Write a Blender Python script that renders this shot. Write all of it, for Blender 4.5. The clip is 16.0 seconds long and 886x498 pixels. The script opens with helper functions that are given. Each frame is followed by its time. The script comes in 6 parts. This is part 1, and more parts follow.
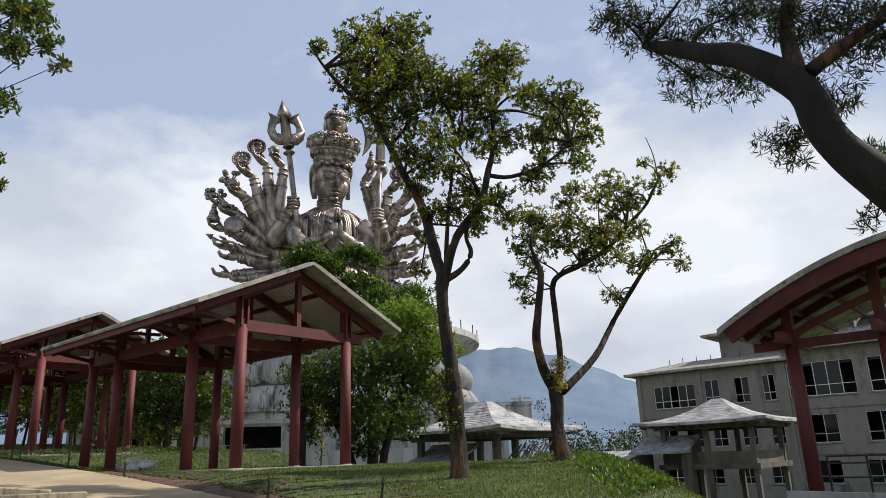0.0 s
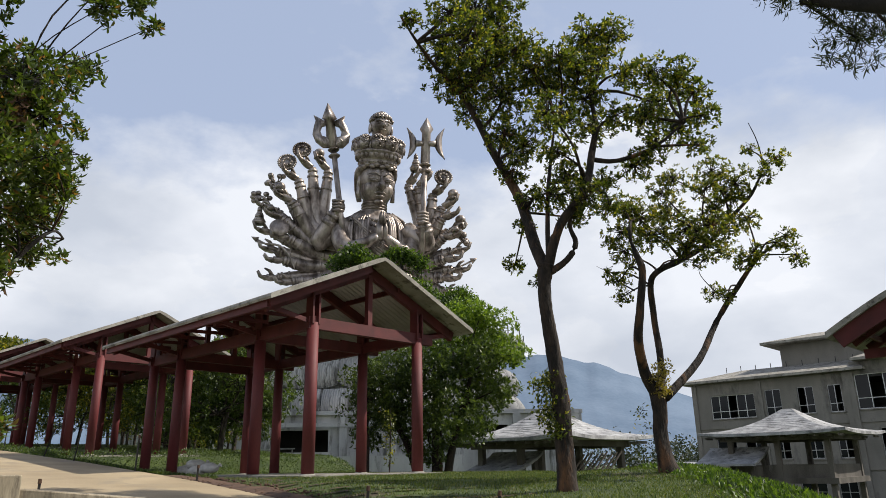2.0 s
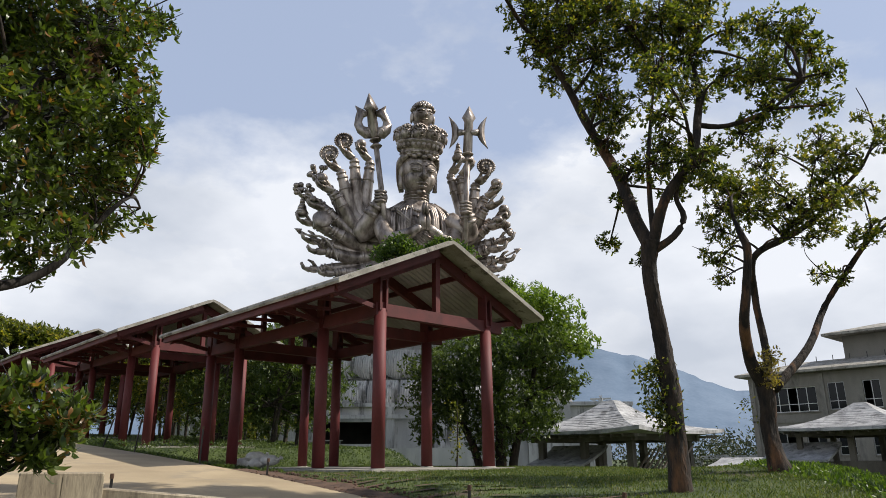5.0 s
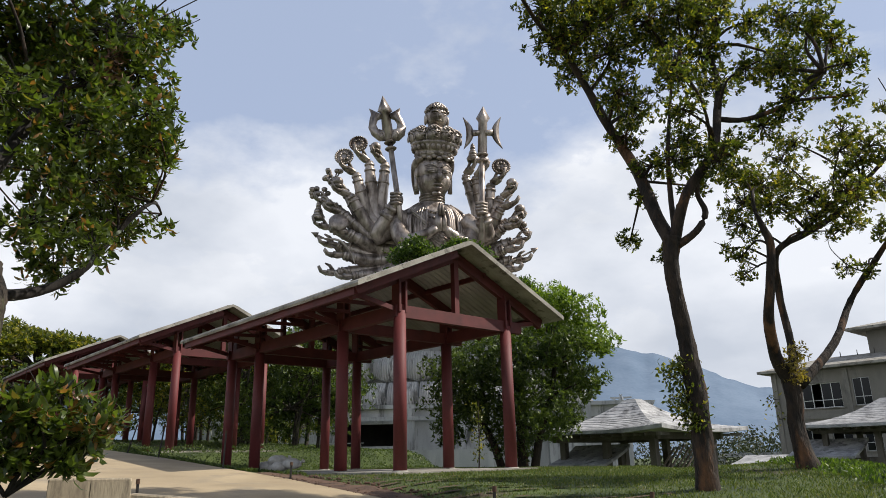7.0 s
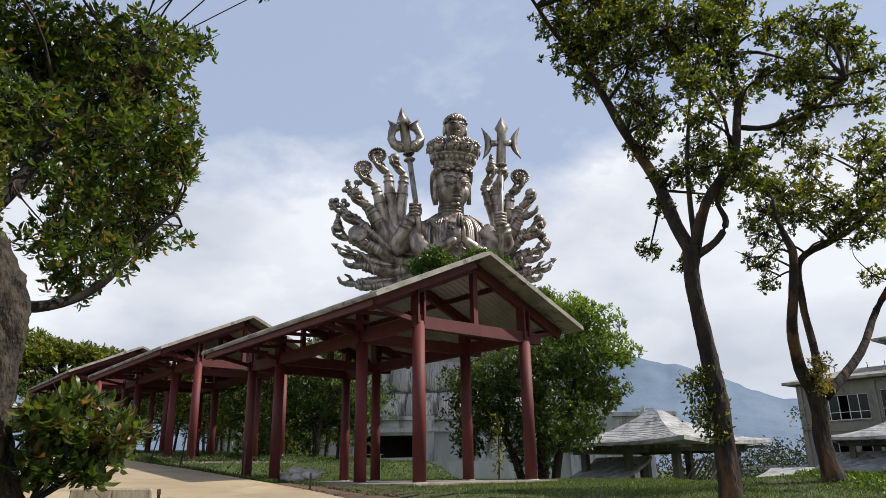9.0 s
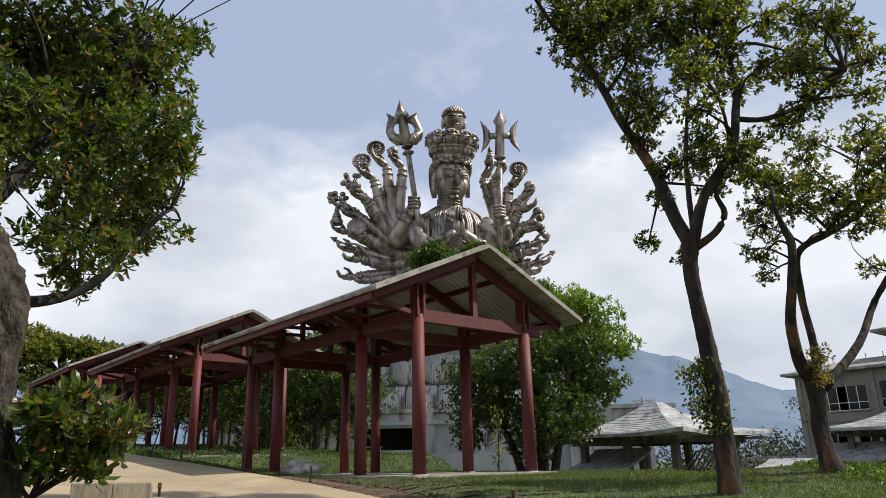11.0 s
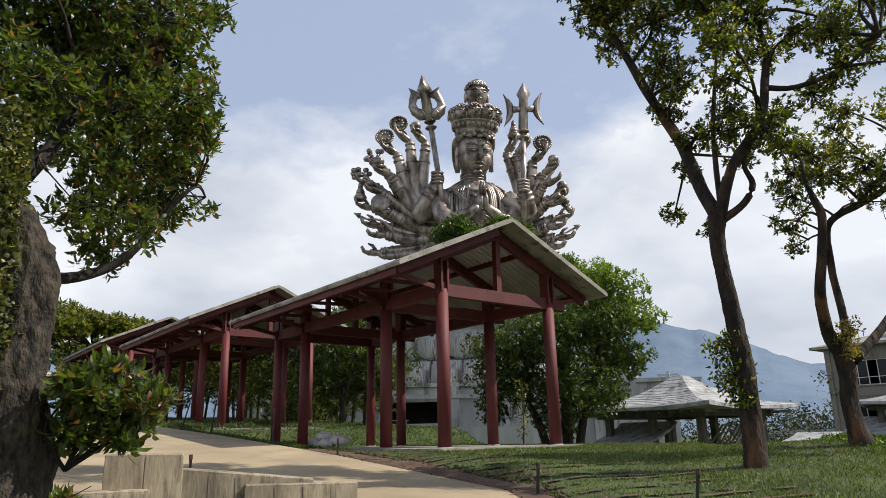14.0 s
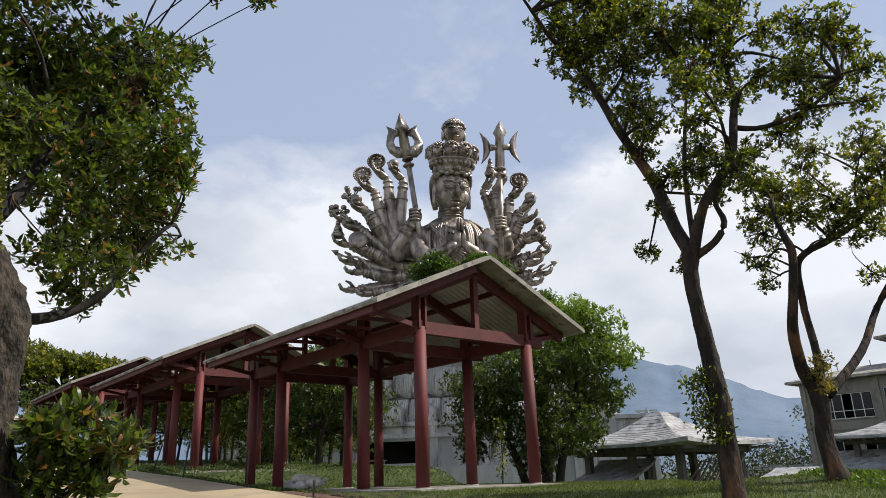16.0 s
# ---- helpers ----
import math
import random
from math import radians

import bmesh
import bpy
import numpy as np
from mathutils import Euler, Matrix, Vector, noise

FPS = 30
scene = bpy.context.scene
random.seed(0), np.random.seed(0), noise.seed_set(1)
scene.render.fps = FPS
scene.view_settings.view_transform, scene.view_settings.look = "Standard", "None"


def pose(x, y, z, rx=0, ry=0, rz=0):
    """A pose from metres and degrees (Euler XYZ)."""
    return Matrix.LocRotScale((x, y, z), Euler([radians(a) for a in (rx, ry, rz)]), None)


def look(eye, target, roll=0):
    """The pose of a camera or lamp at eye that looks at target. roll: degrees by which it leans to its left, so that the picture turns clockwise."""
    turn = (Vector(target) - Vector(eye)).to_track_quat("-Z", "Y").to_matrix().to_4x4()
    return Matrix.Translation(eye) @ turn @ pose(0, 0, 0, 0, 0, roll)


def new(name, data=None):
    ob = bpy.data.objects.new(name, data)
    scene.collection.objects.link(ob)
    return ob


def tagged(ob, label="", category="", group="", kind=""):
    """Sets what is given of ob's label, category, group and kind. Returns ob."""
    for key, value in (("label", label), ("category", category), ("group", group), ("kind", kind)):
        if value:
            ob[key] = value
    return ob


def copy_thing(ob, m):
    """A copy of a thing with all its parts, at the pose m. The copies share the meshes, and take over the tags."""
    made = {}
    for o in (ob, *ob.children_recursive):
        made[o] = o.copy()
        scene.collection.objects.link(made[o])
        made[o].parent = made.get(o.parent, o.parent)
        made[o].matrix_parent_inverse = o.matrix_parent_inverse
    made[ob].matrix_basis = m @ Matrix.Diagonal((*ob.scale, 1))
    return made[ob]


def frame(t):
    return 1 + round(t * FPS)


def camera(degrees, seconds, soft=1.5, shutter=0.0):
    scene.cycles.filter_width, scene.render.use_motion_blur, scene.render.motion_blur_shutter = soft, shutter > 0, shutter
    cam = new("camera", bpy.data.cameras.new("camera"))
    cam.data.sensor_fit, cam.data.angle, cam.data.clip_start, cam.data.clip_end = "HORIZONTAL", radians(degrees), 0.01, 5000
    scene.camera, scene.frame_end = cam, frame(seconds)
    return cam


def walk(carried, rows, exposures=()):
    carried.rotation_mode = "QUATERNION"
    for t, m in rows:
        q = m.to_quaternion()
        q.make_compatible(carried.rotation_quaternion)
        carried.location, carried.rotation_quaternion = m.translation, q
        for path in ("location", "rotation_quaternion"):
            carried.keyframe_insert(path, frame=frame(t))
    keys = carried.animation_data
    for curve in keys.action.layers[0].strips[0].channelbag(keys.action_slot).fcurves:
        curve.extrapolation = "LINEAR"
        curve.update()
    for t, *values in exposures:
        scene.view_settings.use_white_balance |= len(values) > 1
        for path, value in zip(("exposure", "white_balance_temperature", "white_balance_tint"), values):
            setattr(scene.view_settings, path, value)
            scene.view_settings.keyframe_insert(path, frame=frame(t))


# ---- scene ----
cam = camera(64.2, 16.0, soft=0.55)
METRES, EYE, TILT, LEAN, TURN = 3.5, 1.5, 0.0, 0.0, 40.9
ROWS = [
    (0.0, 0.0, 0.0, 0.0, 0.59, 16.56, 2.0),
    (0.5, -0.095, 0.0964, -0.0006, 0.88, 16.45, 0.92),
    (1.0, -0.186, 0.182, 0.0071, 1.7, 17.75, 0.67),
    (1.5, -0.2883, 0.2637, 0.0212, 1.97, 15.77, 0.22),
    (2.0, -0.3627, 0.3474, 0.0231, 3.3, 17.13, 0.95),
    (2.5, -0.4391, 0.4203, 0.0223, 3.79, 16.99, 0.52),
    (3.0, -0.5212, 0.491, 0.0382, 5.13, 17.06, 1.86),
    (3.5, -0.5734, 0.5688, 0.0392, 5.51, 17.13, 1.57),
    (4.0, -0.6138, 0.6246, 0.044, 5.67, 16.64, 0.79),
    (6.5, -0.6798, 0.6714, 0.047, 7.31, 16.81, 0.95),
    (7.0, -0.6796, 0.6746, 0.0469, 7.77, 16.69, 1.18),
    (7.5, -0.6775, 0.6747, 0.0466, 8.08, 16.96, 0.95),
    (8.0, -0.6759, 0.6747, 0.0463, 9.0, 17.77, 0.9),
    (8.5, -0.6744, 0.6743, 0.0466, 9.11, 17.74, 0.86),
    (9.0, -0.6739, 0.6746, 0.0462, 9.34, 17.58, 0.98),
    (11.5, -0.6728, 0.6738, 0.0465, 9.38, 16.85, 1.3),
    (12.0, -0.6742, 0.6777, 0.0481, 9.8, 16.57, 1.18),
    (12.5, -0.6731, 0.6758, 0.047, 10.53, 16.43, 1.36),
    (13.0, -0.6727, 0.6758, 0.0451, 10.96, 15.74, 1.31),
    (13.5, -0.672, 0.6776, 0.0452, 11.36, 15.49, 1.34),
    (14.0, -0.6712, 0.678, 0.0446, 11.33, 15.04, 1.15),
    (14.5, -0.6709, 0.6755, 0.0449, 11.44, 14.97, 1.08),
    (15.0, -0.6702, 0.6735, 0.0448, 11.32, 15.54, 1.28),
    (15.5, -0.6694, 0.6732, 0.0456, 10.38, 17.19, 1.66),
    (16.0, -0.6664, 0.6695, 0.0458, 9.68, 17.98, 1.88),
]
walk(cam, [(t, pose(0, 0, EYE, TILT, LEAN, TURN) @ pose(METRES * x, METRES * y, METRES * z, 90 + pitch, roll, yaw)) for t, x, y, z, yaw, pitch, roll in ROWS])

# ---- world, sun and exposure ----
SUN_AZ, SUN_EL = 40.0, 46.0          # degrees from +y towards +x, above the horizon
world = bpy.data.worlds.new("sky")
scene.world = world
world.use_nodes = True
wn, wl = world.node_tree.nodes, world.node_tree.links
wn.clear()
sky = wn.new("ShaderNodeTexSky")
sky.sky_type, sky.sun_disc = "NISHITA", False
sky.sun_elevation, sky.sun_rotation = radians(SUN_EL), radians(SUN_AZ)
sky.air_density, sky.dust_density, sky.ozone_density = 1.0, 2.0, 1.5
coord = wn.new("ShaderNodeTexCoord")
stretch = wn.new("ShaderNodeMapping")
stretch.inputs["Scale"].default_value = (1.0, 1.0, 1.9)
stretch.inputs["Location"].default_value = (0.35, 0.1, 0.0)
cloud = wn.new("ShaderNodeTexNoise")
cloud.inputs["Scale"].default_value, cloud.inputs["Detail"].default_value, cloud.inputs["Roughness"].default_value = 2.6, 9.0, 0.58
veil = wn.new("ShaderNodeMapRange")
veil.inputs["From Min"].default_value, veil.inputs["From Max"].default_value = 0.53, 0.72
split = wn.new("ShaderNodeSeparateXYZ")
low = wn.new("ShaderNodeMapRange")
low.inputs["From Min"].default_value, low.inputs["From Max"].default_value = 0.47, 0.37
low.inputs["To Min"].default_value, low.inputs["To Max"].default_value = 0.0, 0.92
cover = wn.new("ShaderNodeMath")
cover.operation, cover.use_clamp = "ADD", True
shade = wn.new("ShaderNodeTexNoise")
shade.inputs["Scale"].default_value, shade.inputs["Detail"].default_value = 3.2, 6.0
grey = wn.new("ShaderNodeValToRGB")
grey.color_ramp.elements[0].position, grey.color_ramp.elements[0].color = 0.36, (6.0, 6.45, 7.3, 1)
grey.color_ramp.elements[1].position, grey.color_ramp.elements[1].color = 0.62, (9.2, 9.45, 10.0, 1)
haze = wn.new("ShaderNodeMixRGB")
thin = wn.new("ShaderNodeMapRange")
thin.inputs["From Min"].default_value, thin.inputs["From Max"].default_value = 0.6, 0.9
thin.inputs["To Min"].default_value, thin.inputs["To Max"].default_value = 0.7, 0.05
haze.inputs[2].default_value = (5.3, 6.25, 8.4, 1)
blend = wn.new("ShaderNodeMixRGB")
back = wn.new("ShaderNodeBackground")
back.inputs["Strength"].default_value = 0.1
wout = wn.new("ShaderNodeOutputWorld")
wl.new(coord.outputs["Generated"], stretch.inputs["Vector"])
wl.new(stretch.outputs["Vector"], cloud.inputs["Vector"])
wl.new(stretch.outputs["Vector"], shade.inputs["Vector"])
wl.new(cloud.outputs["Fac"], veil.inputs["Value"])
wl.new(coord.outputs["Generated"], split.inputs["Vector"])
edge = wn.new("ShaderNodeMath")
edge.operation, edge.inputs[1].default_value = "MULTIPLY_ADD", -0.55
lift = wn.new("ShaderNodeMath")
lift.operation, lift.inputs[1].default_value = "ADD", 0.28
wl.new(cloud.outputs["Fac"], edge.inputs[0])
wl.new(split.outputs["Z"], edge.inputs[2])
wl.new(edge.outputs["Value"], lift.inputs[0])
wl.new(lift.outputs["Value"], low.inputs["Value"])
wl.new(veil.outputs["Result"], cover.inputs[0])
wl.new(low.outputs["Result"], cover.inputs[1])
wl.new(shade.outputs["Fac"], grey.inputs["Fac"])
wl.new(split.outputs["Z"], thin.inputs["Value"])
wl.new(thin.outputs["Result"], haze.inputs["Fac"])
wl.new(sky.outputs["Color"], haze.inputs[1])
wl.new(cover.outputs["Value"], blend.inputs["Fac"])
wl.new(haze.outputs["Color"], blend.inputs[1])
wl.new(grey.outputs["Color"], blend.inputs[2])
wl.new(blend.outputs["Color"], back.inputs["Color"])
wl.new(back.outputs["Background"], wout.inputs["Surface"])

sun = new("sun", bpy.data.lights.new("sun", "SUN"))
sun.data.energy, sun.data.angle, sun.data.color = 5.0, radians(0.6), (1.0, 0.94, 0.85)
a, e = radians(SUN_AZ), radians(SUN_EL)
SUN_WAY = Vector((math.sin(a) * math.cos(e), math.cos(a) * math.cos(e), math.sin(e)))
sun.matrix_world = look(SUN_WAY * 300, (0, 0, 0))
scene.view_settings.exposure = 0.0

# ---- materials ----


def material(name, dark, light, scale=3.0, rough=0.7, metal=0.0, bump=0.2, fine=40.0, spots=None, spot_scale=1.2, spot_low=0.55, stretch_z=1.0, spread=0.0, island=0.0, depth=0.02, lo=0.5, hi=0.85):
    """Two-scale noise colour with fine relief; spots: a third colour in patches; spread: variation from object to object; island: from piece to piece."""
    m = bpy.data.materials.new(name)
    m.use_nodes = True
    n, l = m.node_tree.nodes, m.node_tree.links
    b = n["Principled BSDF"]
    b.inputs["Roughness"].default_value, b.inputs["Metallic"].default_value = rough, metal
    tc, mp = n.new("ShaderNodeTexCoord"), n.new("ShaderNodeMapping")
    mp.inputs["Scale"].default_value = (1, 1, stretch_z)
    l.new(tc.outputs["Object"], mp.inputs["Vector"])
    big, small = n.new("ShaderNodeTexNoise"), n.new("ShaderNodeTexNoise")
    big.inputs["Scale"].default_value, big.inputs["Detail"].default_value = scale, 5
    small.inputs["Scale"].default_value, small.inputs["Detail"].default_value = fine, 4
    l.new(mp.outputs["Vector"], big.inputs["Vector"])
    l.new(mp.outputs["Vector"], small.inputs["Vector"])
    both = n.new("ShaderNodeMath")
    both.operation = "MULTIPLY_ADD"
    both.inputs[1].default_value = 0.35
    l.new(small.outputs["Fac"], both.inputs[0])
    l.new(big.outputs["Fac"], both.inputs[2])
    ramp = n.new("ShaderNodeValToRGB")
    ramp.color_ramp.elements[0].position, ramp.color_ramp.elements[0].color = lo, (*dark, 1)
    ramp.color_ramp.elements[1].position, ramp.color_ramp.elements[1].color = hi, (*light, 1)
    l.new(both.outputs["Value"], ramp.inputs["Fac"])
    colour = ramp.outputs["Color"]
    if spots:
        patch, edge, mix = n.new("ShaderNodeTexNoise"), n.new("ShaderNodeMapRange"), n.new("ShaderNodeMixRGB")
        patch.inputs["Scale"].default_value, patch.inputs["Detail"].default_value, patch.inputs["Roughness"].default_value = spot_scale, 7, 0.65
        edge.inputs["From Min"].default_value, edge.inputs["From Max"].default_value = spot_low, spot_low + 0.12
        l.new(mp.outputs["Vector"], patch.inputs["Vector"])
        l.new(patch.outputs["Fac"], edge.inputs["Value"])
        l.new(edge.outputs["Result"], mix.inputs["Fac"])
        l.new(colour, mix.inputs[1])
        mix.inputs[2].default_value = (*spots, 1)
        colour = mix.outputs["Color"]
    if spread or island:
        hsv, rng = n.new("ShaderNodeHueSaturation"), n.new("ShaderNodeMapRange")
        if island:
            l.new(n.new("ShaderNodeNewGeometry").outputs["Random Per Island"], rng.inputs["Value"])
        else:
            l.new(n.new("ShaderNodeObjectInfo").outputs["Random"], rng.inputs["Value"])
        v = island or spread
        rng.inputs["To Min"].default_value, rng.inputs["To Max"].default_value = 1 - v, 1 + v
        l.new(rng.outputs["Result"], hsv.inputs["Value"])
        l.new(colour, hsv.inputs["Color"])
        colour = hsv.outputs["Color"]
    l.new(colour, b.inputs["Base Color"])
    if bump:
        bp = n.new("ShaderNodeBump")
        bp.inputs["Strength"].default_value, bp.inputs["Distance"].default_value = bump, depth
        l.new(both.outputs["Value"], bp.inputs["Height"])
        l.new(bp.outputs["Normal"], b.inputs["Normal"])
    return m


def leafy(name, dark, light, other=None, share=0.0, through_light=0.35, rough=0.5):
    """Leaves: colour from leaf to leaf, some of another colour, part of the light passes through."""
    m = bpy.data.materials.new(name)
    m.use_nodes = True
    n, l = m.node_tree.nodes, m.node_tree.links
    b, out = n["Principled BSDF"], n["Material Output"]
    b.inputs["Roughness"].default_value = rough
    geo, ramp = n.new("ShaderNodeNewGeometry"), n.new("ShaderNodeValToRGB")
    ramp.color_ramp.elements[0].color, ramp.color_ramp.elements[1].color = (*dark, 1), (*light, 1)
    ramp.color_ramp.elements[1].position = 0.9
    if other:
        el = ramp.color_ramp.elements.new(1.0 - share)
        el.color = (*light, 1)
        ramp.color_ramp.elements[-1].position = min(1.0, 1.0 - share + 0.02)
        ramp.color_ramp.elements[-1].color = (*other, 1)
    l.new(geo.outputs["Random Per Island"], ramp.inputs["Fac"])
    tr, mix = n.new("ShaderNodeBsdfTranslucent"), n.new("ShaderNodeMixShader")
    warm = n.new("ShaderNodeMixRGB")
    warm.blend_type, warm.inputs["Fac"].default_value = "MULTIPLY", 1.0
    warm.inputs[2].default_value = (1.5, 1.6, 0.6, 1)
    l.new(ramp.outputs["Color"], warm.inputs[1])
    l.new(ramp.outputs["Color"], b.inputs["Base Color"])
    l.new(warm.outputs["Color"], tr.inputs["Color"])
    mix.inputs["Fac"].default_value = through_light
    l.new(b.outputs["BSDF"], mix.inputs[1])
    l.new(tr.outputs["BSDF"], mix.inputs[2])
    l.new(mix.outputs["Shader"], out.inputs["Surface"])
    return m


RED = material("red paint", (0.085, 0.014, 0.015), (0.15, 0.025, 0.025), 1.3, 0.66, bump=0.12, spots=(0.1, 0.022, 0.02), spot_scale=0.9, spot_low=0.56, stretch_z=0.35)
RED_STEEL = material("red primer on steel", (0.07, 0.011, 0.011), (0.12, 0.019, 0.018), 2.0, 0.7, bump=0.08)
ROOF = material("pale concrete roof", (0.2, 0.185, 0.155), (0.4, 0.375, 0.325), 1.6, 0.85, bump=0.5, spots=(0.09, 0.08, 0.068), spot_scale=3.4, spot_low=0.53)
DECK = material("corrugated steel deck", (0.3, 0.27, 0.25), (0.4, 0.37, 0.34), 1.5, 0.45, metal=0.3, bump=0.05)
CONCRETE = material("weathered concrete", (0.17, 0.158, 0.135), (0.29, 0.272, 0.238), 0.5, 0.85, bump=0.3, spots=(0.11, 0.102, 0.09), spot_scale=0.5, spot_low=0.53, stretch_z=0.4)
# Weathered concrete, darkened to carry the shade under the kiosk roofs.
DARKCON = material("weathered grey-brown concrete, shade painted in", (0.06, 0.052, 0.043), (0.14, 0.125, 0.105), 1.2, 0.9, bump=0.3, spots=(0.19, 0.18, 0.16), spot_scale=1.5, spot_low=0.6, stretch_z=0.4)
PALE = material("light concrete", (0.3, 0.3, 0.295), (0.5, 0.495, 0.48), 0.7, 0.85, bump=0.3, spots=(0.12, 0.118, 0.11), spot_scale=1.1, spot_low=0.53, stretch_z=0.22)
BOARD = material("board-marked concrete", (0.15, 0.122, 0.085), (0.42, 0.355, 0.25), 2.2, 0.85, bump=0.5, fine=45, spots=(0.09, 0.07, 0.052), spot_scale=5.5, spot_low=0.515, stretch_z=0.16, spread=0.1, lo=0.5, hi=0.8)
WHITEROOF = material("whitewashed roof", (0.2, 0.2, 0.2), (0.46, 0.455, 0.45), 1.6, 0.85, bump=0.5, spots=(0.12, 0.118, 0.115), spot_scale=1.8, spot_low=0.54, fine=9, spread=0.08)
PATH = material("sandy concrete paving", (0.28, 0.215, 0.13), (0.42, 0.33, 0.205), 0.6, 0.9, bump=0.25, spots=(0.27, 0.22, 0.15), spot_scale=0.7, spot_low=0.55)
GRASS = material("short grass and soil", (0.022, 0.038, 0.008), (0.072, 0.1, 0.02), 0.9, 0.95, bump=0.9, fine=30, depth=0.08, spots=(0.075, 0.05, 0.03), spot_scale=0.55, spot_low=0.58)
BLADE = leafy("grass blades", (0.03, 0.058, 0.009), (0.14, 0.175, 0.03), (0.22, 0.2, 0.07), 0.06, 0.3)
SOIL = material("dark red soil", (0.05, 0.028, 0.018), (0.13, 0.075, 0.045), 3, 0.95, bump=0.8)
BARK = material("brown bark", (0.011, 0.008, 0.006), (0.042, 0.028, 0.019), 7.0, 0.9, bump=1.0, fine=40, spots=(0.17, 0.08, 0.035), spot_scale=2.2, spot_low=0.54, stretch_z=0.3, depth=0.06, lo=0.55, hi=0.8)
BARK_GREY = material("lichened grey bark", (0.007, 0.0055, 0.004), (0.06, 0.046, 0.032), 16.0, 0.9, bump=1.0, fine=55, spots=(0.09, 0.095, 0.035), spot_scale=4.5, spot_low=0.57, stretch_z=0.5, depth=0.06, lo=0.52, hi=0.8)
BARK_DARK = material("near-black bark", (0.007, 0.0055, 0.005), (0.02, 0.016, 0.013), 5, 0.9, bump=1.0, stretch_z=0.4)
LEAF_A = leafy("glossy dark leaves", (0.022, 0.038, 0.008), (0.125, 0.15, 0.025), (0.3, 0.27, 0.04), 0.2, 0.48, 0.42)
LEAF_B = leafy("olive leaves", (0.032, 0.048, 0.01), (0.15, 0.165, 0.03), (0.32, 0.27, 0.045), 0.18, 0.48, 0.45)
LEAF_C = leafy("fresh green leaves", (0.025, 0.055, 0.01), (0.11, 0.165, 0.028), None, 0, 0.45, 0.45)
# Sunlight on the corner tree's upper crown is put into this colour.
LEAF_T = leafy("leaves painted sunlit", (0.05, 0.1, 0.013), (0.2, 0.27, 0.045), None, 0, 0.45, 0.45)
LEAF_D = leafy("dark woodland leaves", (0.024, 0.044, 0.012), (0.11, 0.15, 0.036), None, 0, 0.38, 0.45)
LEAF_L = leafy("broad leathery leaves", (0.024, 0.042, 0.01), (0.12, 0.165, 0.03), (0.26, 0.13, 0.05), 0.05, 0.4, 0.35)
LEAF_N = leafy("narrow dark leaves", (0.016, 0.024, 0.012), (0.045, 0.055, 0.02), None, 0, 0.25, 0.5)
LEAF_I = leafy("ivy leaves", (0.03, 0.045, 0.01), (0.15, 0.16, 0.035), (0.24, 0.22, 0.05), 0.15, 0.3)
LEAF_Y = leafy("yellow young shoots", (0.16, 0.12, 0.03), (0.34, 0.26, 0.06), None, 0, 0.4, 0.5)
STATUE = material("weathered silvery bronze", (0.1, 0.077, 0.062), (0.48, 0.41, 0.355), 0.9, 0.4, metal=0.55, bump=0.5, fine=2.2, spots=(0.17, 0.12, 0.095), spot_scale=0.4, spot_low=0.57, stretch_z=0.5, depth=0.2, lo=0.5, hi=0.8)
DARKMETAL = material("dark iron", (0.03, 0.03, 0.03), (0.07, 0.065, 0.06), 4, 0.5, metal=0.8, bump=0.05)
STEEL = material("galvanised steel", (0.35, 0.36, 0.37), (0.5, 0.5, 0.5), 4, 0.4, metal=0.8, bump=0.05)
WHITE = material("white frame paint", (0.6, 0.6, 0.58), (0.75, 0.75, 0.72), 3, 0.5, bump=0.05)
# Shade inside the rooms is painted as a near-black colour.
DARK = material("near-black for room shade", (0.03, 0.03, 0.03), (0.06, 0.058, 0.055), 1, 0.9, bump=0.1)
WOOD = material("grey timber", (0.14, 0.11, 0.085), (0.25, 0.2, 0.16), 3, 0.8, bump=0.4, fine=60, spread=0.15)
SACK = material("woven white sacks", (0.42, 0.4, 0.36), (0.62, 0.6, 0.55), 6, 0.8, bump=0.5)
# Distance haze is painted into this blue base colour.
RIDGE = material("forested slopes in painted haze blue", (0.1, 0.15, 0.22), (0.15, 0.205, 0.28), 0.012, 1.0, bump=0.0, fine=0.15)
glass = bpy.data.materials.new("window glass")
glass.use_nodes = True
g = glass.node_tree.nodes["Principled BSDF"]
g.inputs["Base Color"].default_value, g.inputs["Roughness"].default_value, g.inputs["IOR"].default_value = (0.012, 0.014, 0.015, 1), 0.08, 1.3

# ---- helpers of this scene ----


def mesh_of(bm, name, mat, smooth=False):
    me = bpy.data.meshes.new(name)
    bm.to_mesh(me)
    bm.free()
    me.materials.append(mat)
    if smooth:
        me.polygons.foreach_set("use_smooth", [True] * len(me.polygons))
    return me


def part(name, bm, mat, parent=None, label="", smooth=False):
    ob = new(name, mesh_of(bm, name, mat, smooth))
    ob.parent = parent
    return tagged(ob, label)


def thing(name, m, label, category, group="", kind=""):
    ob = new(name)
    ob.matrix_world = m
    ob.empty_display_size = 0.2
    return tagged(ob, label, category, group, kind)


def box(bm, x0, y0, z0, x1, y1, z1):
    v = [bm.verts.new((x, y, z)) for z in (min(z0, z1), max(z0, z1)) for x, y in ((x0, y0), (x1, y0), (x1, y1), (x0, y1))]
    for f in ((3, 2, 1, 0), (4, 5, 6, 7), (0, 1, 5, 4), (1, 2, 6, 5), (2, 3, 7, 6), (3, 0, 4, 7)):
        bm.faces.new([v[k] for k in f])
    return bm


def boxes(*rows):
    bm = bmesh.new()
    for r in rows:
        box(bm, *r)
    return bm


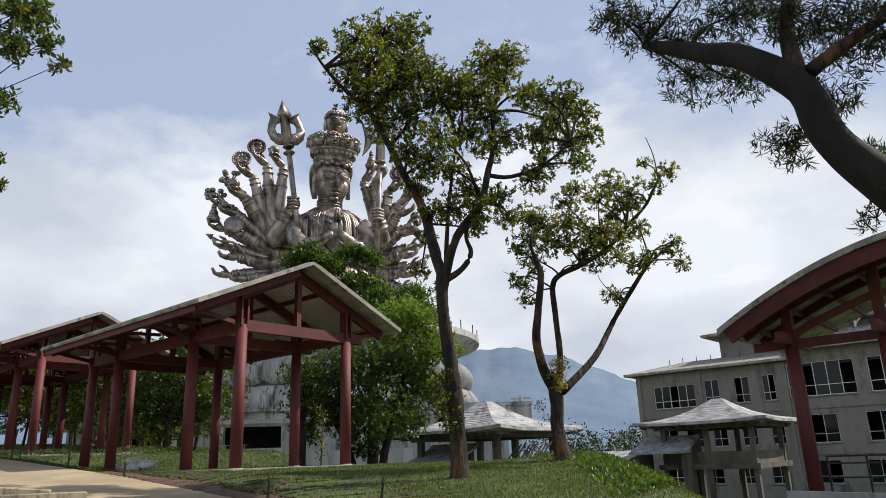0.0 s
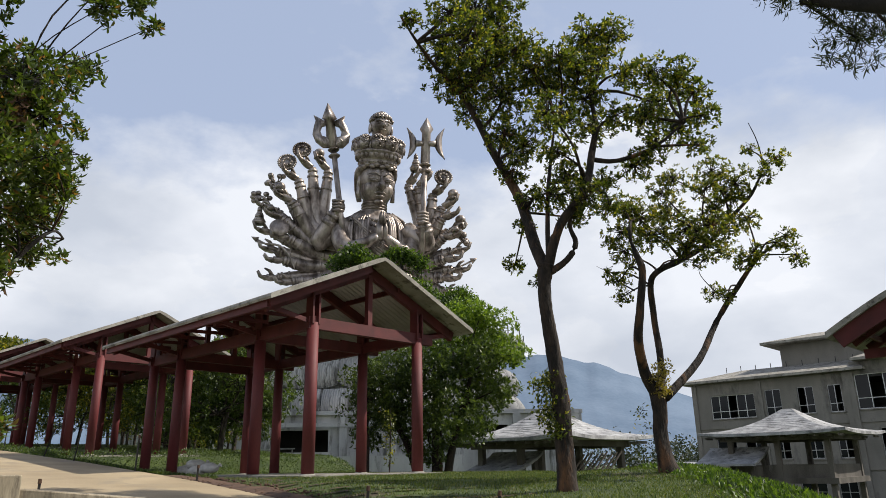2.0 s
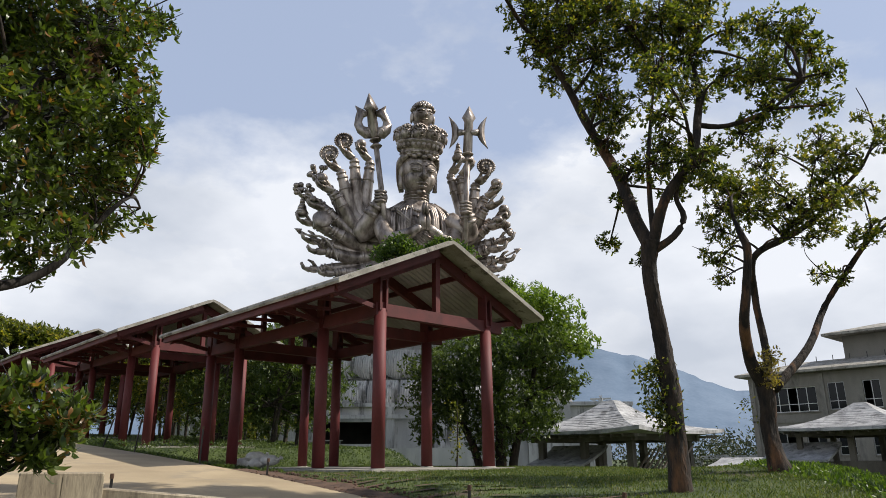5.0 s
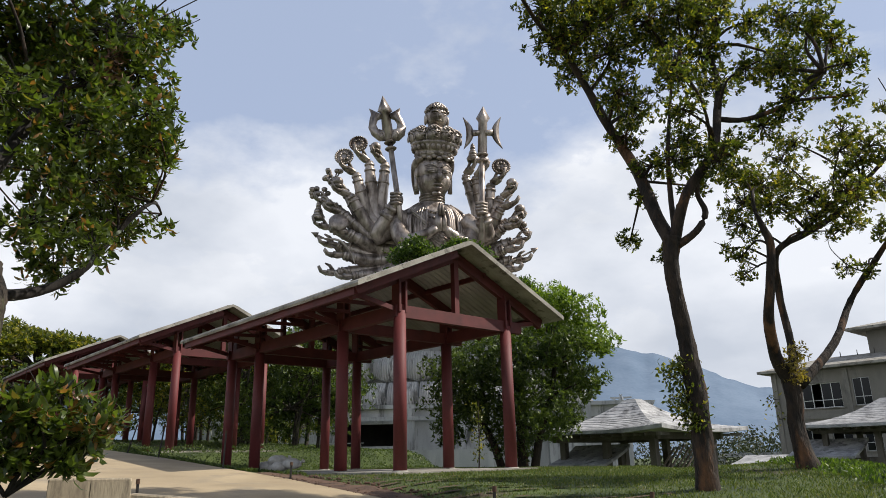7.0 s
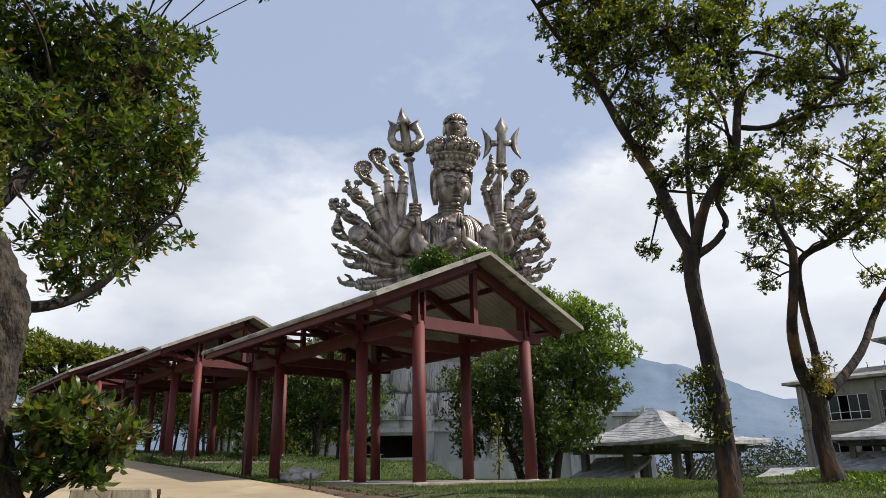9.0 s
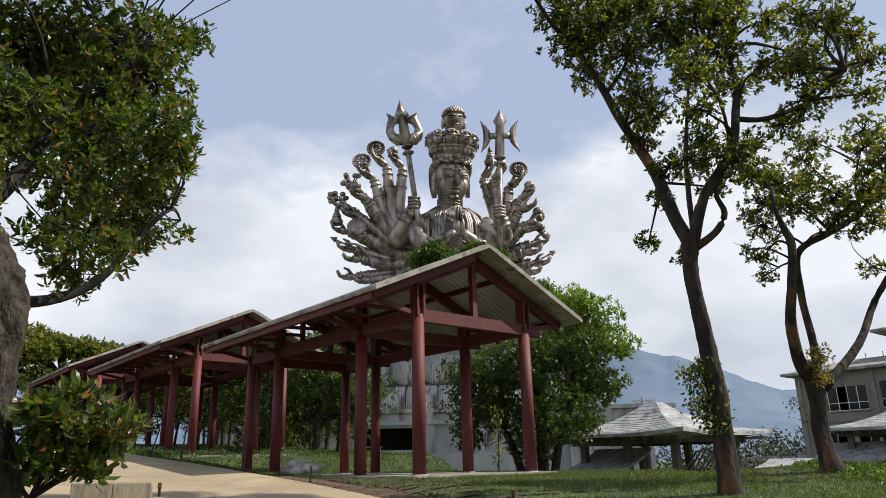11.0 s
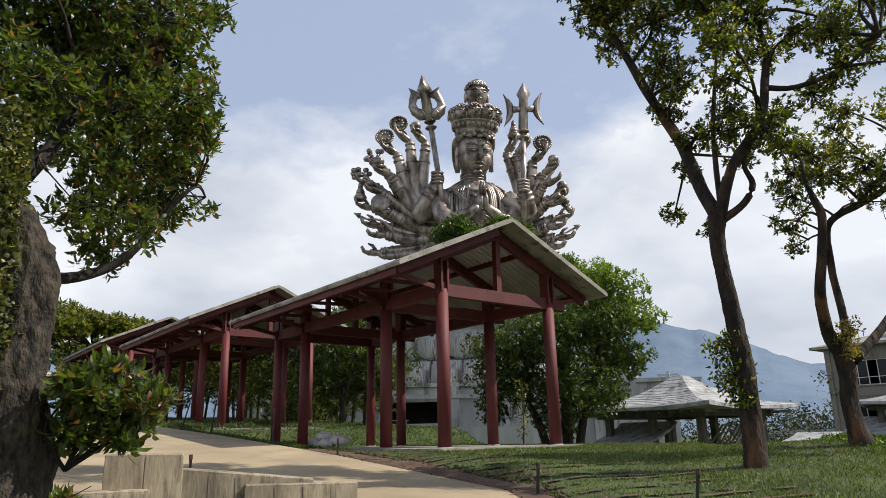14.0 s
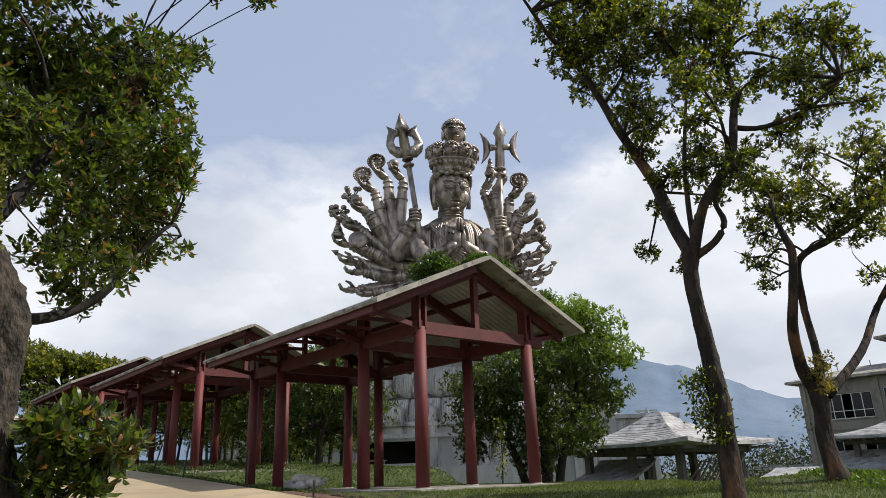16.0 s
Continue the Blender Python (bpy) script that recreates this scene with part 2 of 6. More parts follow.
def beam(bm, p, q, w, h):
    """A straight bar of width w and height h between two points."""
    p, q = Vector(p), Vector(q)
    d = q - p
    side = d.cross(Vector((0, 0, 1)))
    side = side.normalized() if side.length > 1e-5 else Vector((1, 0, 0))
    up = side.cross(d).normalized()
    ring = [[bm.verts.new(c + side * sx * w / 2 + up * sz * h / 2) for sx, sz in ((-1, -1), (1, -1), (1, 1), (-1, 1))] for c in (p, q)]
    for k in range(4):
        bm.faces.new((ring[0][k], ring[0][(k + 1) % 4], ring[1][(k + 1) % 4], ring[1][k]))
    bm.faces.new(ring[0][::-1])
    bm.faces.new(ring[1])
    return bm


def bent_beam(bm, pts, w, h):
    """A bar of width w and height h that follows points in one upright plane."""
    P = [Vector(p) for p in pts]
    prev = None
    for k, p in enumerate(P):
        d = P[min(k + 1, len(P) - 1)] - P[max(k - 1, 0)]
        side = d.cross(Vector((0, 0, 1))).normalized()
        up = side.cross(d).normalized()
        row = [bm.verts.new(p + side * sx * w / 2 + up * sz * h / 2) for sx, sz in ((-1, -1), (1, -1), (1, 1), (-1, 1))]
        if prev:
            for j in range(4):
                bm.faces.new((prev[j], prev[(j + 1) % 4], row[(j + 1) % 4], row[j]))
        else:
            bm.faces.new(row[::-1])
        prev = row
    bm.faces.new(prev)
    return bm


def tube(bm, pts, radii, seg=8, knobs=0.0, cap=True, squash=1.0):
    """A round limb through points, with a radius at each."""
    pts = [Vector(p) for p in pts]
    prev, up = None, Vector((0.31, 0.17, 0.93)).normalized()
    for k, p in enumerate(pts):
        d = (pts[min(k + 1, len(pts) - 1)] - pts[max(k - 1, 0)]).normalized()
        s = d.cross(up)
        s = s.normalized() if s.length > 0.05 else d.cross(Vector((1, 0, 0))).normalized()
        u = s.cross(d).normalized()
        ring = []
        for j in range(seg):
            w = math.tau * j / seg
            r = radii[k] * (1 + knobs * noise.noise(Vector((p.x * 3 + math.cos(w), p.y * 3 + math.sin(w), p.z * 1.7))))
            ring.append(bm.verts.new(p + (s * math.cos(w) + u * math.sin(w) * squash) * r))
        if prev:
            for j in range(seg):
                bm.faces.new((prev[j], prev[(j + 1) % seg], ring[(j + 1) % seg], ring[j]))
        elif cap:
            bm.faces.new(ring[::-1])
        prev = ring
    if cap:
        bm.faces.new(prev)
    return bm


def smooth_line(pts, radii, steps=4):
    """Catmull-Rom points and radii through a coarse line."""
    P = [Vector(p) for p in pts]
    out, rad = [], []
    for k in range(len(P) - 1):
        a0, a1, a2, a3 = P[max(k - 1, 0)], P[k], P[k + 1], P[min(k + 2, len(P) - 1)]
        for s in range(steps):
            t = s / steps
            out.append(0.5 * (2 * a1 + (a2 - a0) * t + (2 * a0 - 5 * a1 + 4 * a2 - a3) * t * t + (3 * a1 - a0 - 3 * a2 + a3) * t ** 3))
            rad.append(radii[k] * (1 - t) + radii[k + 1] * t)
    return out + [P[-1]], rad + [radii[-1]]


def ball(bm, c, rx, ry, rz, seg=12, rings=8):
    """An ellipsoid."""
    x, y, z = c
    south, north = bm.verts.new((x, y, z - rz)), bm.verts.new((x, y, z + rz))
    prev = None
    for k in range(1, rings):
        t = math.pi * k / rings - math.pi / 2
        row = [bm.verts.new((x + rx * math.cos(t) * math.cos(math.tau * j / seg), y + ry * math.cos(t) * math.sin(math.tau * j / seg), z + rz * math.sin(t))) for j in range(seg)]
        for j in range(seg):
            i = (j + 1) % seg
            bm.faces.new((prev[j], prev[i], row[i], row[j]) if prev else (south, row[i], row[j]))
        prev = row
    for j in range(seg):
        bm.faces.new((prev[j], prev[(j + 1) % seg], north))


def lathe(bm, profile, seg=32, a0=0.0, a1=math.tau):
    """Turns (radius, z) pairs round z."""
    full = abs(a1 - a0 - math.tau) < 1e-6
    n = seg if full else seg + 1
    rows = [[bm.verts.new((r * math.cos(a0 + (a1 - a0) * j / seg), r * math.sin(a0 + (a1 - a0) * j / seg), z)) for j in range(n)] for r, z in profile]
    for p, q in zip(rows, rows[1:]):
        for j in range(seg):
            k = (j + 1) % n
            bm.faces.new((p[j], p[k], q[k], q[j]))
    return bm


rng = np.random.default_rng(7)


def leaf_mesh(name, centres, length, width, mat, droop=0.2, up=0.35, mid=0.45, ways=None):
    """Many small folded leaves (four corners, two triangles each) at the given places."""
    n = len(centres)
    d = rng.normal(size=(n, 3))
    d[:, 2] += up - droop * rng.random(n)
    if ways is not None:
        d = ways.copy()
    d /= np.linalg.norm(d, axis=1, keepdims=True) + 1e-9
    s = np.cross(d, rng.normal(size=(n, 3)))
    if ways is not None:
        s = np.cross(d, np.array((0, 0, 1.0)) + 0.45 * rng.normal(size=(n, 3)))
    s /= np.linalg.norm(s, axis=1, keepdims=True) + 1e-9
    nrm = np.cross(d, s)
    le = (length * (0.65 + 0.7 * rng.random(n)))[:, None]
    wi = (width * (0.7 + 0.6 * rng.random(n)))[:, None]
    fold = 0.22 * wi
    if ways is None:
        ring = [centres, centres + d * le * mid + s * wi * 0.5 + nrm * fold, centres + d * le, centres + d * le * mid - s * wi * 0.5 + nrm * fold]
        tris = [(0, 1, 2), (0, 2, 3)]
    else:                                        # broader, with a drooping tip
        bow = nrm * le * 0.1
        ring = [centres] + [centres + d * le * a + s * wi * b + nrm * fold * abs(b) * 2 + bow * c for a, b, c in ((0.32, 0.42, 0.8), (0.72, 0.4, 0.7), (1.0, 0.0, -0.6), (0.72, -0.4, 0.7), (0.32, -0.42, 0.8))]
        tris = [(0, 1, 5), (1, 2, 4), (1, 4, 5), (2, 3, 4)]
    m = len(ring)
    v = np.stack(ring, axis=1)
    i = np.arange(n)[:, None] * m
    faces = np.concatenate([i + list(t) for t in tris], axis=1).reshape(-1, 3)
    me = bpy.data.meshes.new(name)
    me.vertices.add(n * m)
    me.vertices.foreach_set("co", v.reshape(-1))
    me.loops.add(len(faces) * 3)
    me.loops.foreach_set("vertex_index", faces.reshape(-1).astype(np.int32))
    me.polygons.add(len(faces))
    me.polygons.foreach_set("loop_start", (np.arange(len(faces)) * 3).astype(np.int32))
    me.polygons.foreach_set("loop_total", np.full(len(faces), 3, dtype=np.int32))
    me.update()
    me.validate()
    me.materials.append(mat)
    return me


def clump_places(clumps, sprays, leaves, spray=0.16, flat=0.8):
    """Leaf places: round each clump a number of sprays near its shell, and leaves round each spray; and the spray's own places."""
    tips, spots = [], []
    for x, y, z, r in clumps:
        k = max(4, int(sprays * (r / 0.5) ** 2))
        d = rng.normal(size=(k, 3))
        d /= np.linalg.norm(d, axis=1, keepdims=True)
        d *= (r * (0.35 + 0.75 * rng.random(k) ** 0.6))[:, None]
        d[:, 2] *= flat
        c = np.array((x, y, z)) + d
        tips.append((np.array((x, y, z)), c))
        q = np.repeat(c, leaves, axis=0) + rng.normal(size=(k * leaves, 3)) * spray * np.array((1, 1, 0.6))
        spots.append(q)
    return np.concatenate(spots), tips


def twigs(bm, tips, radius=0.012, every=2):
    for c, ends in tips:
        for e0 in ends[::every]:
            mid_p = (c + e0) / 2 + rng.normal(size=3) * 0.08
            tube(bm, [c, mid_p, e0], [radius * 1.6, radius, radius * 0.4], 3, cap=False)
    return bm


def whorl_mesh(name, clumps, sprays, leaves, length, width, mat, flat=0.8, mid=0.5, stack=0.6):
    """Whorls of leaves at twig ends: in each clump a number of twig ends, and leaves radiating from each. Also gives the twig ends."""
    spots, ways, tips = [], [], []
    for x, y, z, r in clumps:
        c = np.array((x, y, z))
        k = max(3, int(sprays * (r / 0.5) ** 2))
        d = rng.normal(size=(k, 3))
        d /= np.linalg.norm(d, axis=1, keepdims=True)
        axis = d * 0.8 + np.array((0, 0, 0.55)) + rng.normal(size=(k, 3)) * 0.35
        axis /= np.linalg.norm(axis, axis=1, keepdims=True)
        e = c + d * (r * (0.25 + 1.05 * rng.random(k) ** 0.55))[:, None] * np.array((1, 1, flat))
        tips.append((c, e))
        q, ax = np.repeat(e, leaves, axis=0), np.repeat(axis, leaves, axis=0)
        side = np.cross(ax, rng.normal(size=ax.shape))
        side /= np.linalg.norm(side, axis=1, keepdims=True) + 1e-9
        back = rng.random((len(q), 1))
        spots.append(q - ax * back * length * stack)
        ways.append(side + ax * (0.75 - 0.8 * back) + rng.normal(size=ax.shape) * 0.12)
    return leaf_mesh(name, np.concatenate(spots), length, width, mat, mid=mid, ways=np.concatenate(ways)), tips


def crown(name, clumps, mat, parent, sprays, leaves, length, width, spray=0.16, twig_mat=None, twig=0.012, droop=0.2, mid=0.45, label="", flat=0.8, whorls=False):
    if whorls:
        me, tips = whorl_mesh(name, clumps, sprays, leaves, length, width, mat, flat, mid)
    else:
        spots, tips = clump_places(clumps, sprays, leaves, spray, flat)
        me = leaf_mesh(name, spots, length, width, mat, droop, mid=mid)
    ob = new(name, me)
    ob.parent = parent
    tagged(ob, label)
    if twig_mat:
        tagged(part("twig_growth", twigs(bmesh.new(), tips, twig), twig_mat, parent), kind="stuff")
    return ob


def pierced_wall(xs, zs, solid, y0, y1):
    """A wall in one piece on a grid of x and z; solid(x, z) tells where it is closed."""
    bm, seen = bmesh.new(), {}

    def v(i, k, y):
        if (i, k, y) not in seen:
            seen[i, k, y] = bm.verts.new((xs[i], y, zs[k]))
        return seen[i, k, y]

    cells = {(i, k) for i in range(len(xs) - 1) for k in range(len(zs) - 1) if solid((xs[i] + xs[i + 1]) / 2, (zs[k] + zs[k + 1]) / 2)}
    for i, k in cells:
        bm.faces.new((v(i, k, y0), v(i + 1, k, y0), v(i + 1, k + 1, y0), v(i, k + 1, y0)))
        bm.faces.new((v(i, k + 1, y1), v(i + 1, k + 1, y1), v(i + 1, k, y1), v(i, k, y1)))
        for di, dk, p, q in ((-1, 0, (i, k + 1), (i, k)), (1, 0, (i + 1, k), (i + 1, k + 1)), (0, -1, (i, k), (i + 1, k)), (0, 1, (i + 1, k + 1), (i, k + 1))):
            if (i + di, k + dk) not in cells:
                bm.faces.new((v(*p, y0), v(*p, y1), v(*q, y1), v(*q, y0)))
    return bm


def lerp_line(x, xs, zs):
    return float(np.interp(x, xs, zs))


# ---- ground ----
PATH_X = [-60, -45, -32, -24, -17, -11, -7, -3.3, 3, 14]
PATH_Y = [7.6, 7.0, 6.4, 6.2, 6.1, 5.5, 3.3, 0.9, -0.6, -2.0]
PATH_Z = [3.7, 3.0, 2.35, 1.85, 1.34, 0.9, 0.5, 0.1, -0.05, -0.1]
HALF = 1.85


def path_z(x):
    return lerp_line(x, PATH_X, PATH_Z)


def ground_z(x, y):
    """Height of the ground: a lawn that climbs to the covered walk, the ramped path, a drop to the valley behind the crest."""
    pz, py = path_z(x), lerp_line(x, PATH_X, PATH_Y)
    lawn = lerp_line(x, [-62, -47, -46, -34, -31, -29.5, -15, -9, -5, -3, 2], [3.8, 3.0, 2.95, 2.25, 2.15, 1.4, 1.37, 1.1, 1.0, 0.75, 0.1])
    lawn += 0.065 * min(max(y - 11.0, -8), 4.5) * (1 if x > -10.5 else max(0.0, 1 + (x + 10.5) / 3.0))
    w = min(max((y - py - HALF) / 1.6, 0.0), 1.0)
    w = w * w * (3 - 2 * w)
    z = pz * (1 - w) + lawn * w
    if y < py - HALF:
        z = pz - min(0.5, 0.25 * (py - HALF - y)) * (1 if x > -14 else 0.2)
    crest = lerp_line(x, [-60, -30, -21, -13, -9.5, -7, -5, -3.5, -2, 0, 8], [26, 22, 19.5, 18.0, 16.4, 13.2, 10.6, 9.2, 7.2, 5.2, 3.0])
    over = y - crest
    if over > 0:
        z -= 4.6 * (1 - math.exp(-over / 9.0)) * min(1.0, over / 2.0)
    return z + 0.03 * noise.noise(Vector((x * 0.9, y * 0.9, 0.0))) * (1.0 if abs(y - py) > HALF else 0.2)


def spaced(lo, hi, step, far):
    mid_v = list(np.arange(lo, hi + 1e-6, step))
    left, right, d = [], [], step
    v = lo
    while v > -far:
        d *= 1.35
        v -= d
        left.append(v)
    v, d = hi, step
    while v < far:
        d *= 1.35
        v += d
        right.append(v)
    return left[::-1] + mid_v + right


gx, gy = spaced(-36, 4, 0.3, 3200), spaced(-3, 22, 0.3, 3200)
gm = bpy.data.meshes.new("ground")
gm.from_pydata([(x, y, ground_z(min(max(x, -62), 14), y)) for y in gy for x in gx], [],
               [(j * len(gx) + i, j * len(gx) + i + 1, (j + 1) * len(gx) + i + 1, (j + 1) * len(gx) + i) for j in range(len(gy) - 1) for i in range(len(gx) - 1)])
gm.materials.append(GRASS)
gm.polygons.foreach_set("use_smooth", [True] * len(gm.polygons))
tagged(new("ground", gm), "green lawn with patches of bare soil sloping up", "ground", kind="structure")

# paved path, a slab that follows the ramp
bm = bmesh.new()
prev = None
for x in np.arange(-58, 12.01, 0.5):
    y, z = lerp_line(x, PATH_X, PATH_Y), path_z(x)
    wide = HALF + 2.2 * min(1.0, max(0.0, (-11.5 - x) / 2.0))
    row = [bm.verts.new((x, y + o, z + dz)) for o, dz in ((-wide, -0.3), (-wide, 0.04), (-0.6, 0.05), (0.6, 0.05), (HALF, 0.04), (HALF, -0.12))]
    if prev:
        for k in range(5):
            bm.faces.new((prev[k], row[k], row[k + 1], prev[k + 1]))
    prev = row
tagged(part("path", bm, PATH), "pale sandy concrete ramp beside the lawn", "path", kind="structure")

# ---- covered walk: three stepped gabled bays ----
CY, SPAN, EAVE = 13.2, 1.95, 3.75
PITCH = 0.452


def under(y):
    """Height of the roof's underside above the bay's floor."""
    return 5.93 - abs(y - CY) * PITCH


def covered_bay(x0, z0, length, group="stepped bays of the covered walk"):
    """A bay whose front columns stand at x0 on a floor at z0; it runs towards -x."""
    bay = thing("covered_walk_bay", pose(x0, CY, z0), "open gabled walkway bay with dark red round columns and concrete roof", "covered walkway", group)
    inv = bay.matrix_world.inverted()

    def put(name, bm, mat, parent=bay, label="", smooth=False):
        bmesh.ops.transform(bm, matrix=inv @ Matrix.Translation((x0, 0, z0)), verts=bm.verts)
        return part(name, bm, mat, parent, label, smooth)

    cols = [0.0, -2.6, -7.55, -9.6]
    x_front, x_back = 0.74, -9.85
    put("floor_slab", boxes((x_back + 0.3, CY - SPAN - 0.55, -0.5, x_front - 0.25, CY + SPAN + 0.55, 0.0)), ROOF, label="low pale concrete floor slab")
    # roof slab, one half each side of the ridge, with a rounded edge
    for s in (-1, 1):
        bm = bmesh.new()
        sec = []
        for x in np.linspace(x_front, x_back, 22):
            wob = 0.012 * noise.noise(Vector((x * 1.3, s * 3.0, x0)))
            lo, hi = under(CY + EAVE), under(CY)
            sec.append([bm.verts.new(c) for c in ((x, CY, hi), (x, CY + s * EAVE, lo + wob), (x, CY + s * (EAVE + 0.03), lo + 0.06 + wob), (x, CY + s * EAVE, lo + 0.13 + wob), (x, CY + s * 0.25, hi + 0.03 + 0.0 + 0.0), (x, CY, hi + 0.1))])
            sec[-1][4].co.z = under(CY + 0.25) + 0.14
        for p, q in zip(sec, sec[1:]):
            for k in range(5):
                bm.faces.new((p[k], p[k + 1], q[k + 1], q[k]))
        bm.faces.new(sec[0])
        bm.faces.new(sec[-1][::-1])
        bmesh.ops.recalc_face_normals(bm, faces=bm.faces)
        roof = put("roof_slab", bm, ROOF, label="thin weathered concrete roof slope")
        # ribbed deck between the first and last frames
        bm = bmesh.new()
        xs = np.arange(cols[0] - 0.15, cols[-1] + 0.15, -0.11)
        ya, yb = CY + s * 0.12, CY + s * (EAVE - 0.55)
        prev = None
        for k, x in enumerate(xs):
            dz = -0.02 - (0.035 if k % 2 else 0.0)
            row = [bm.verts.new((x, ya, under(ya) + dz)), bm.verts.new((x, yb, under(yb) + dz))]
            if prev:
                bm.faces.new((prev[0], prev[1], row[1], row[0]))
            prev = row
        put("ribbed_deck", bm, DECK, label="ribbed grey steel deck")
        # rafters under the slope at each frame, wall beam along the columns, purlins
        for x in cols:
            put("rafter", beam(bmesh.new(), (x, CY, under(CY) - 0.2), (x, CY + s * (EAVE - 0.25), under(CY + EAVE - 0.25) - 0.17), 0.14, 0.3), RED_STEEL)
        if s < 0:
            put("edge_rafter", beam(bmesh.new(), (x_front - 0.3, CY - 0.3, under(CY - 0.3) - 0.12), (x_front - 0.3, CY - EAVE + 0.12, under(CY + EAVE - 0.12) - 0.11), 0.1, 0.2), RED_STEEL)
            put("eave_beam", beam(bmesh.new(), (x_front - 0.3, CY - EAVE + 0.12, under(CY + EAVE - 0.12) - 0.12), (x_back + 0.2, CY - EAVE + 0.12, under(CY + EAVE - 0.12) - 0.12), 0.1, 0.2), RED_STEEL)
        put("wall_beam", beam(bmesh.new(), (cols[0] + 0.1, CY + s * SPAN, 3.95), (cols[-1] - 0.1, CY + s * SPAN, 3.95), 0.2, 0.34), RED_STEEL)
        for y in (CY + s * (EAVE - 0.35), CY + s * 1.1):
            put("purlin", beam(bmesh.new(), (cols[0] + 0.1, y, under(y) - 0.09), (x_back + 0.1, y, under(y) - 0.09), 0.1, 0.14), RED_STEEL)
        # short struts from the wall beam out to the eave
        for x in cols:
            put("strut", beam(bmesh.new(), (x, CY + s * SPAN, 3.95), (x, CY + s * (EAVE - 0.4), under(CY + EAVE - 0.4) - 0.2), 0.09, 0.12), RED_STEEL)
        for x in np.arange(cols[0] - 1.2, cols[-1], -1.25):
            put("strut", beam(bmesh.new(), (x, CY + s * (SPAN - 0.1), 4.35), (x, CY + s * (EAVE - 0.45), under(CY + EAVE - 0.45) - 0.15), 0.07, 0.1), RED_STEEL)
    put("ridge_beam", beam(bmesh.new(), (cols[0] + 0.1, CY, under(CY) - 0.16), (x_back + 0.1, CY, under(CY) - 0.16), 0.12, 0.26), RED_STEEL)
    for x in cols:
        put("tie_beam", boxes((x - 0.09, CY - SPAN - 0.2, 3.78, x + 0.09, CY + SPAN + 0.6, 4.1)), RED_STEEL)
        put("king_post", boxes((x - 0.08, CY - 0.08, 4.1, x + 0.08, CY + 0.08, under(CY) - 0.3)), RED_STEEL)
        for s in (-1, 1):
            y = CY + s * SPAN
            bm = bmesh.new()
            bmesh.ops.create_cone(bm, cap_ends=True, segments=24, radius1=0.172, radius2=0.162, depth=3.95, matrix=Matrix.Translation((x, y, 1.975)))
            col = put("column", bm, RED, smooth=False)
            for f in col.data.polygons:
                f.use_smooth = len(f.vertices) == 4
            top = under(y) - 0.3
            put("cleat", boxes((x - 0.16, y - 0.13, 3.9, x + 0.16, y - 0.07, top + 0.1), (x - 0.16, y + 0.07, 3.9, x + 0.16, y + 0.13, top - 0.02)), RED_STEEL, col, "paired red steel plates")
            bm = bmesh.new()
            bmesh.ops.create_cone(bm, cap_ends=True, segments=24, radius1=0.21, radius2=0.19, depth=0.03, matrix=Matrix.Translation((x, y, 0.015)))
            put("base_ring", bm, ROOF, col, "pale mortar ring")
    return bay


for k in range(3):
    covered_bay(-17.45 - 14.8 * k, 1.43 + (0.0, 0.82, 1.6)[k], 10.7)
# ---- curved red pavilion at the valley's edge ----
PX = -2.0


def arch(x):
    return 6.6 - 1.95 * (abs(x - PX) / 5.4) ** 1.7


pav = thing("curved_pavilion", pose(PX, 24.5, 0.0), "open pavilion with curved concrete roof on dark red columns", "pavilion")


def pput(name, bm, mat, label="", parent=None, smooth=False):
    bmesh.ops.transform(bm, matrix=Matrix.Translation((-PX, -24.5, 0)), verts=bm.verts)
    return part(name, bm, mat, parent or pav, label, smooth)


# rear of the roof, past the floor slab, is added to block sun underneath
bm = bmesh.new()
prev = None
for x in np.linspace(PX - 5.4, PX + 5.4, 40):
    row = [bm.verts.new(c) for c in ((x, 20.5, arch(x)), (x, 20.5, arch(x) + 0.17), (x, 28.5, arch(x) + 0.17), (x, 28.5, arch(x)))]
    if prev:
        for k in range(4):
            bm.faces.new((prev[k], prev[(k + 1) % 4], row[(k + 1) % 4], row[k]))
    else:
        bm.faces.new(row)
    prev = row
bm.faces.new(prev[::-1])
bmesh.ops.recalc_face_normals(bm, faces=bm.faces)
pput("roof_slab", bm, ROOF, "curved weathered concrete roof, run back to shade its underside")
for k in range(11):
    x = PX - 4.8 + 0.96 * k
    pput("purlin", boxes((x - 0.05, 20.75, arch(x) - 0.2, x + 0.05, 27.8, arch(x) - 0.06)), RED_STEEL)
for y, tall in ((20.66, 0.42), (22.0, 0.24), (23.6, 0.24)):
    bm = bmesh.new()
    xs = np.linspace(PX - 5.15, PX + 5.15, 29)
    bent_beam(bm, [(x, y, arch(x) - tall / 2 - 0.02) for x in xs], 0.12, tall)
    pput("curved_rafter", bm, RED_STEEL)
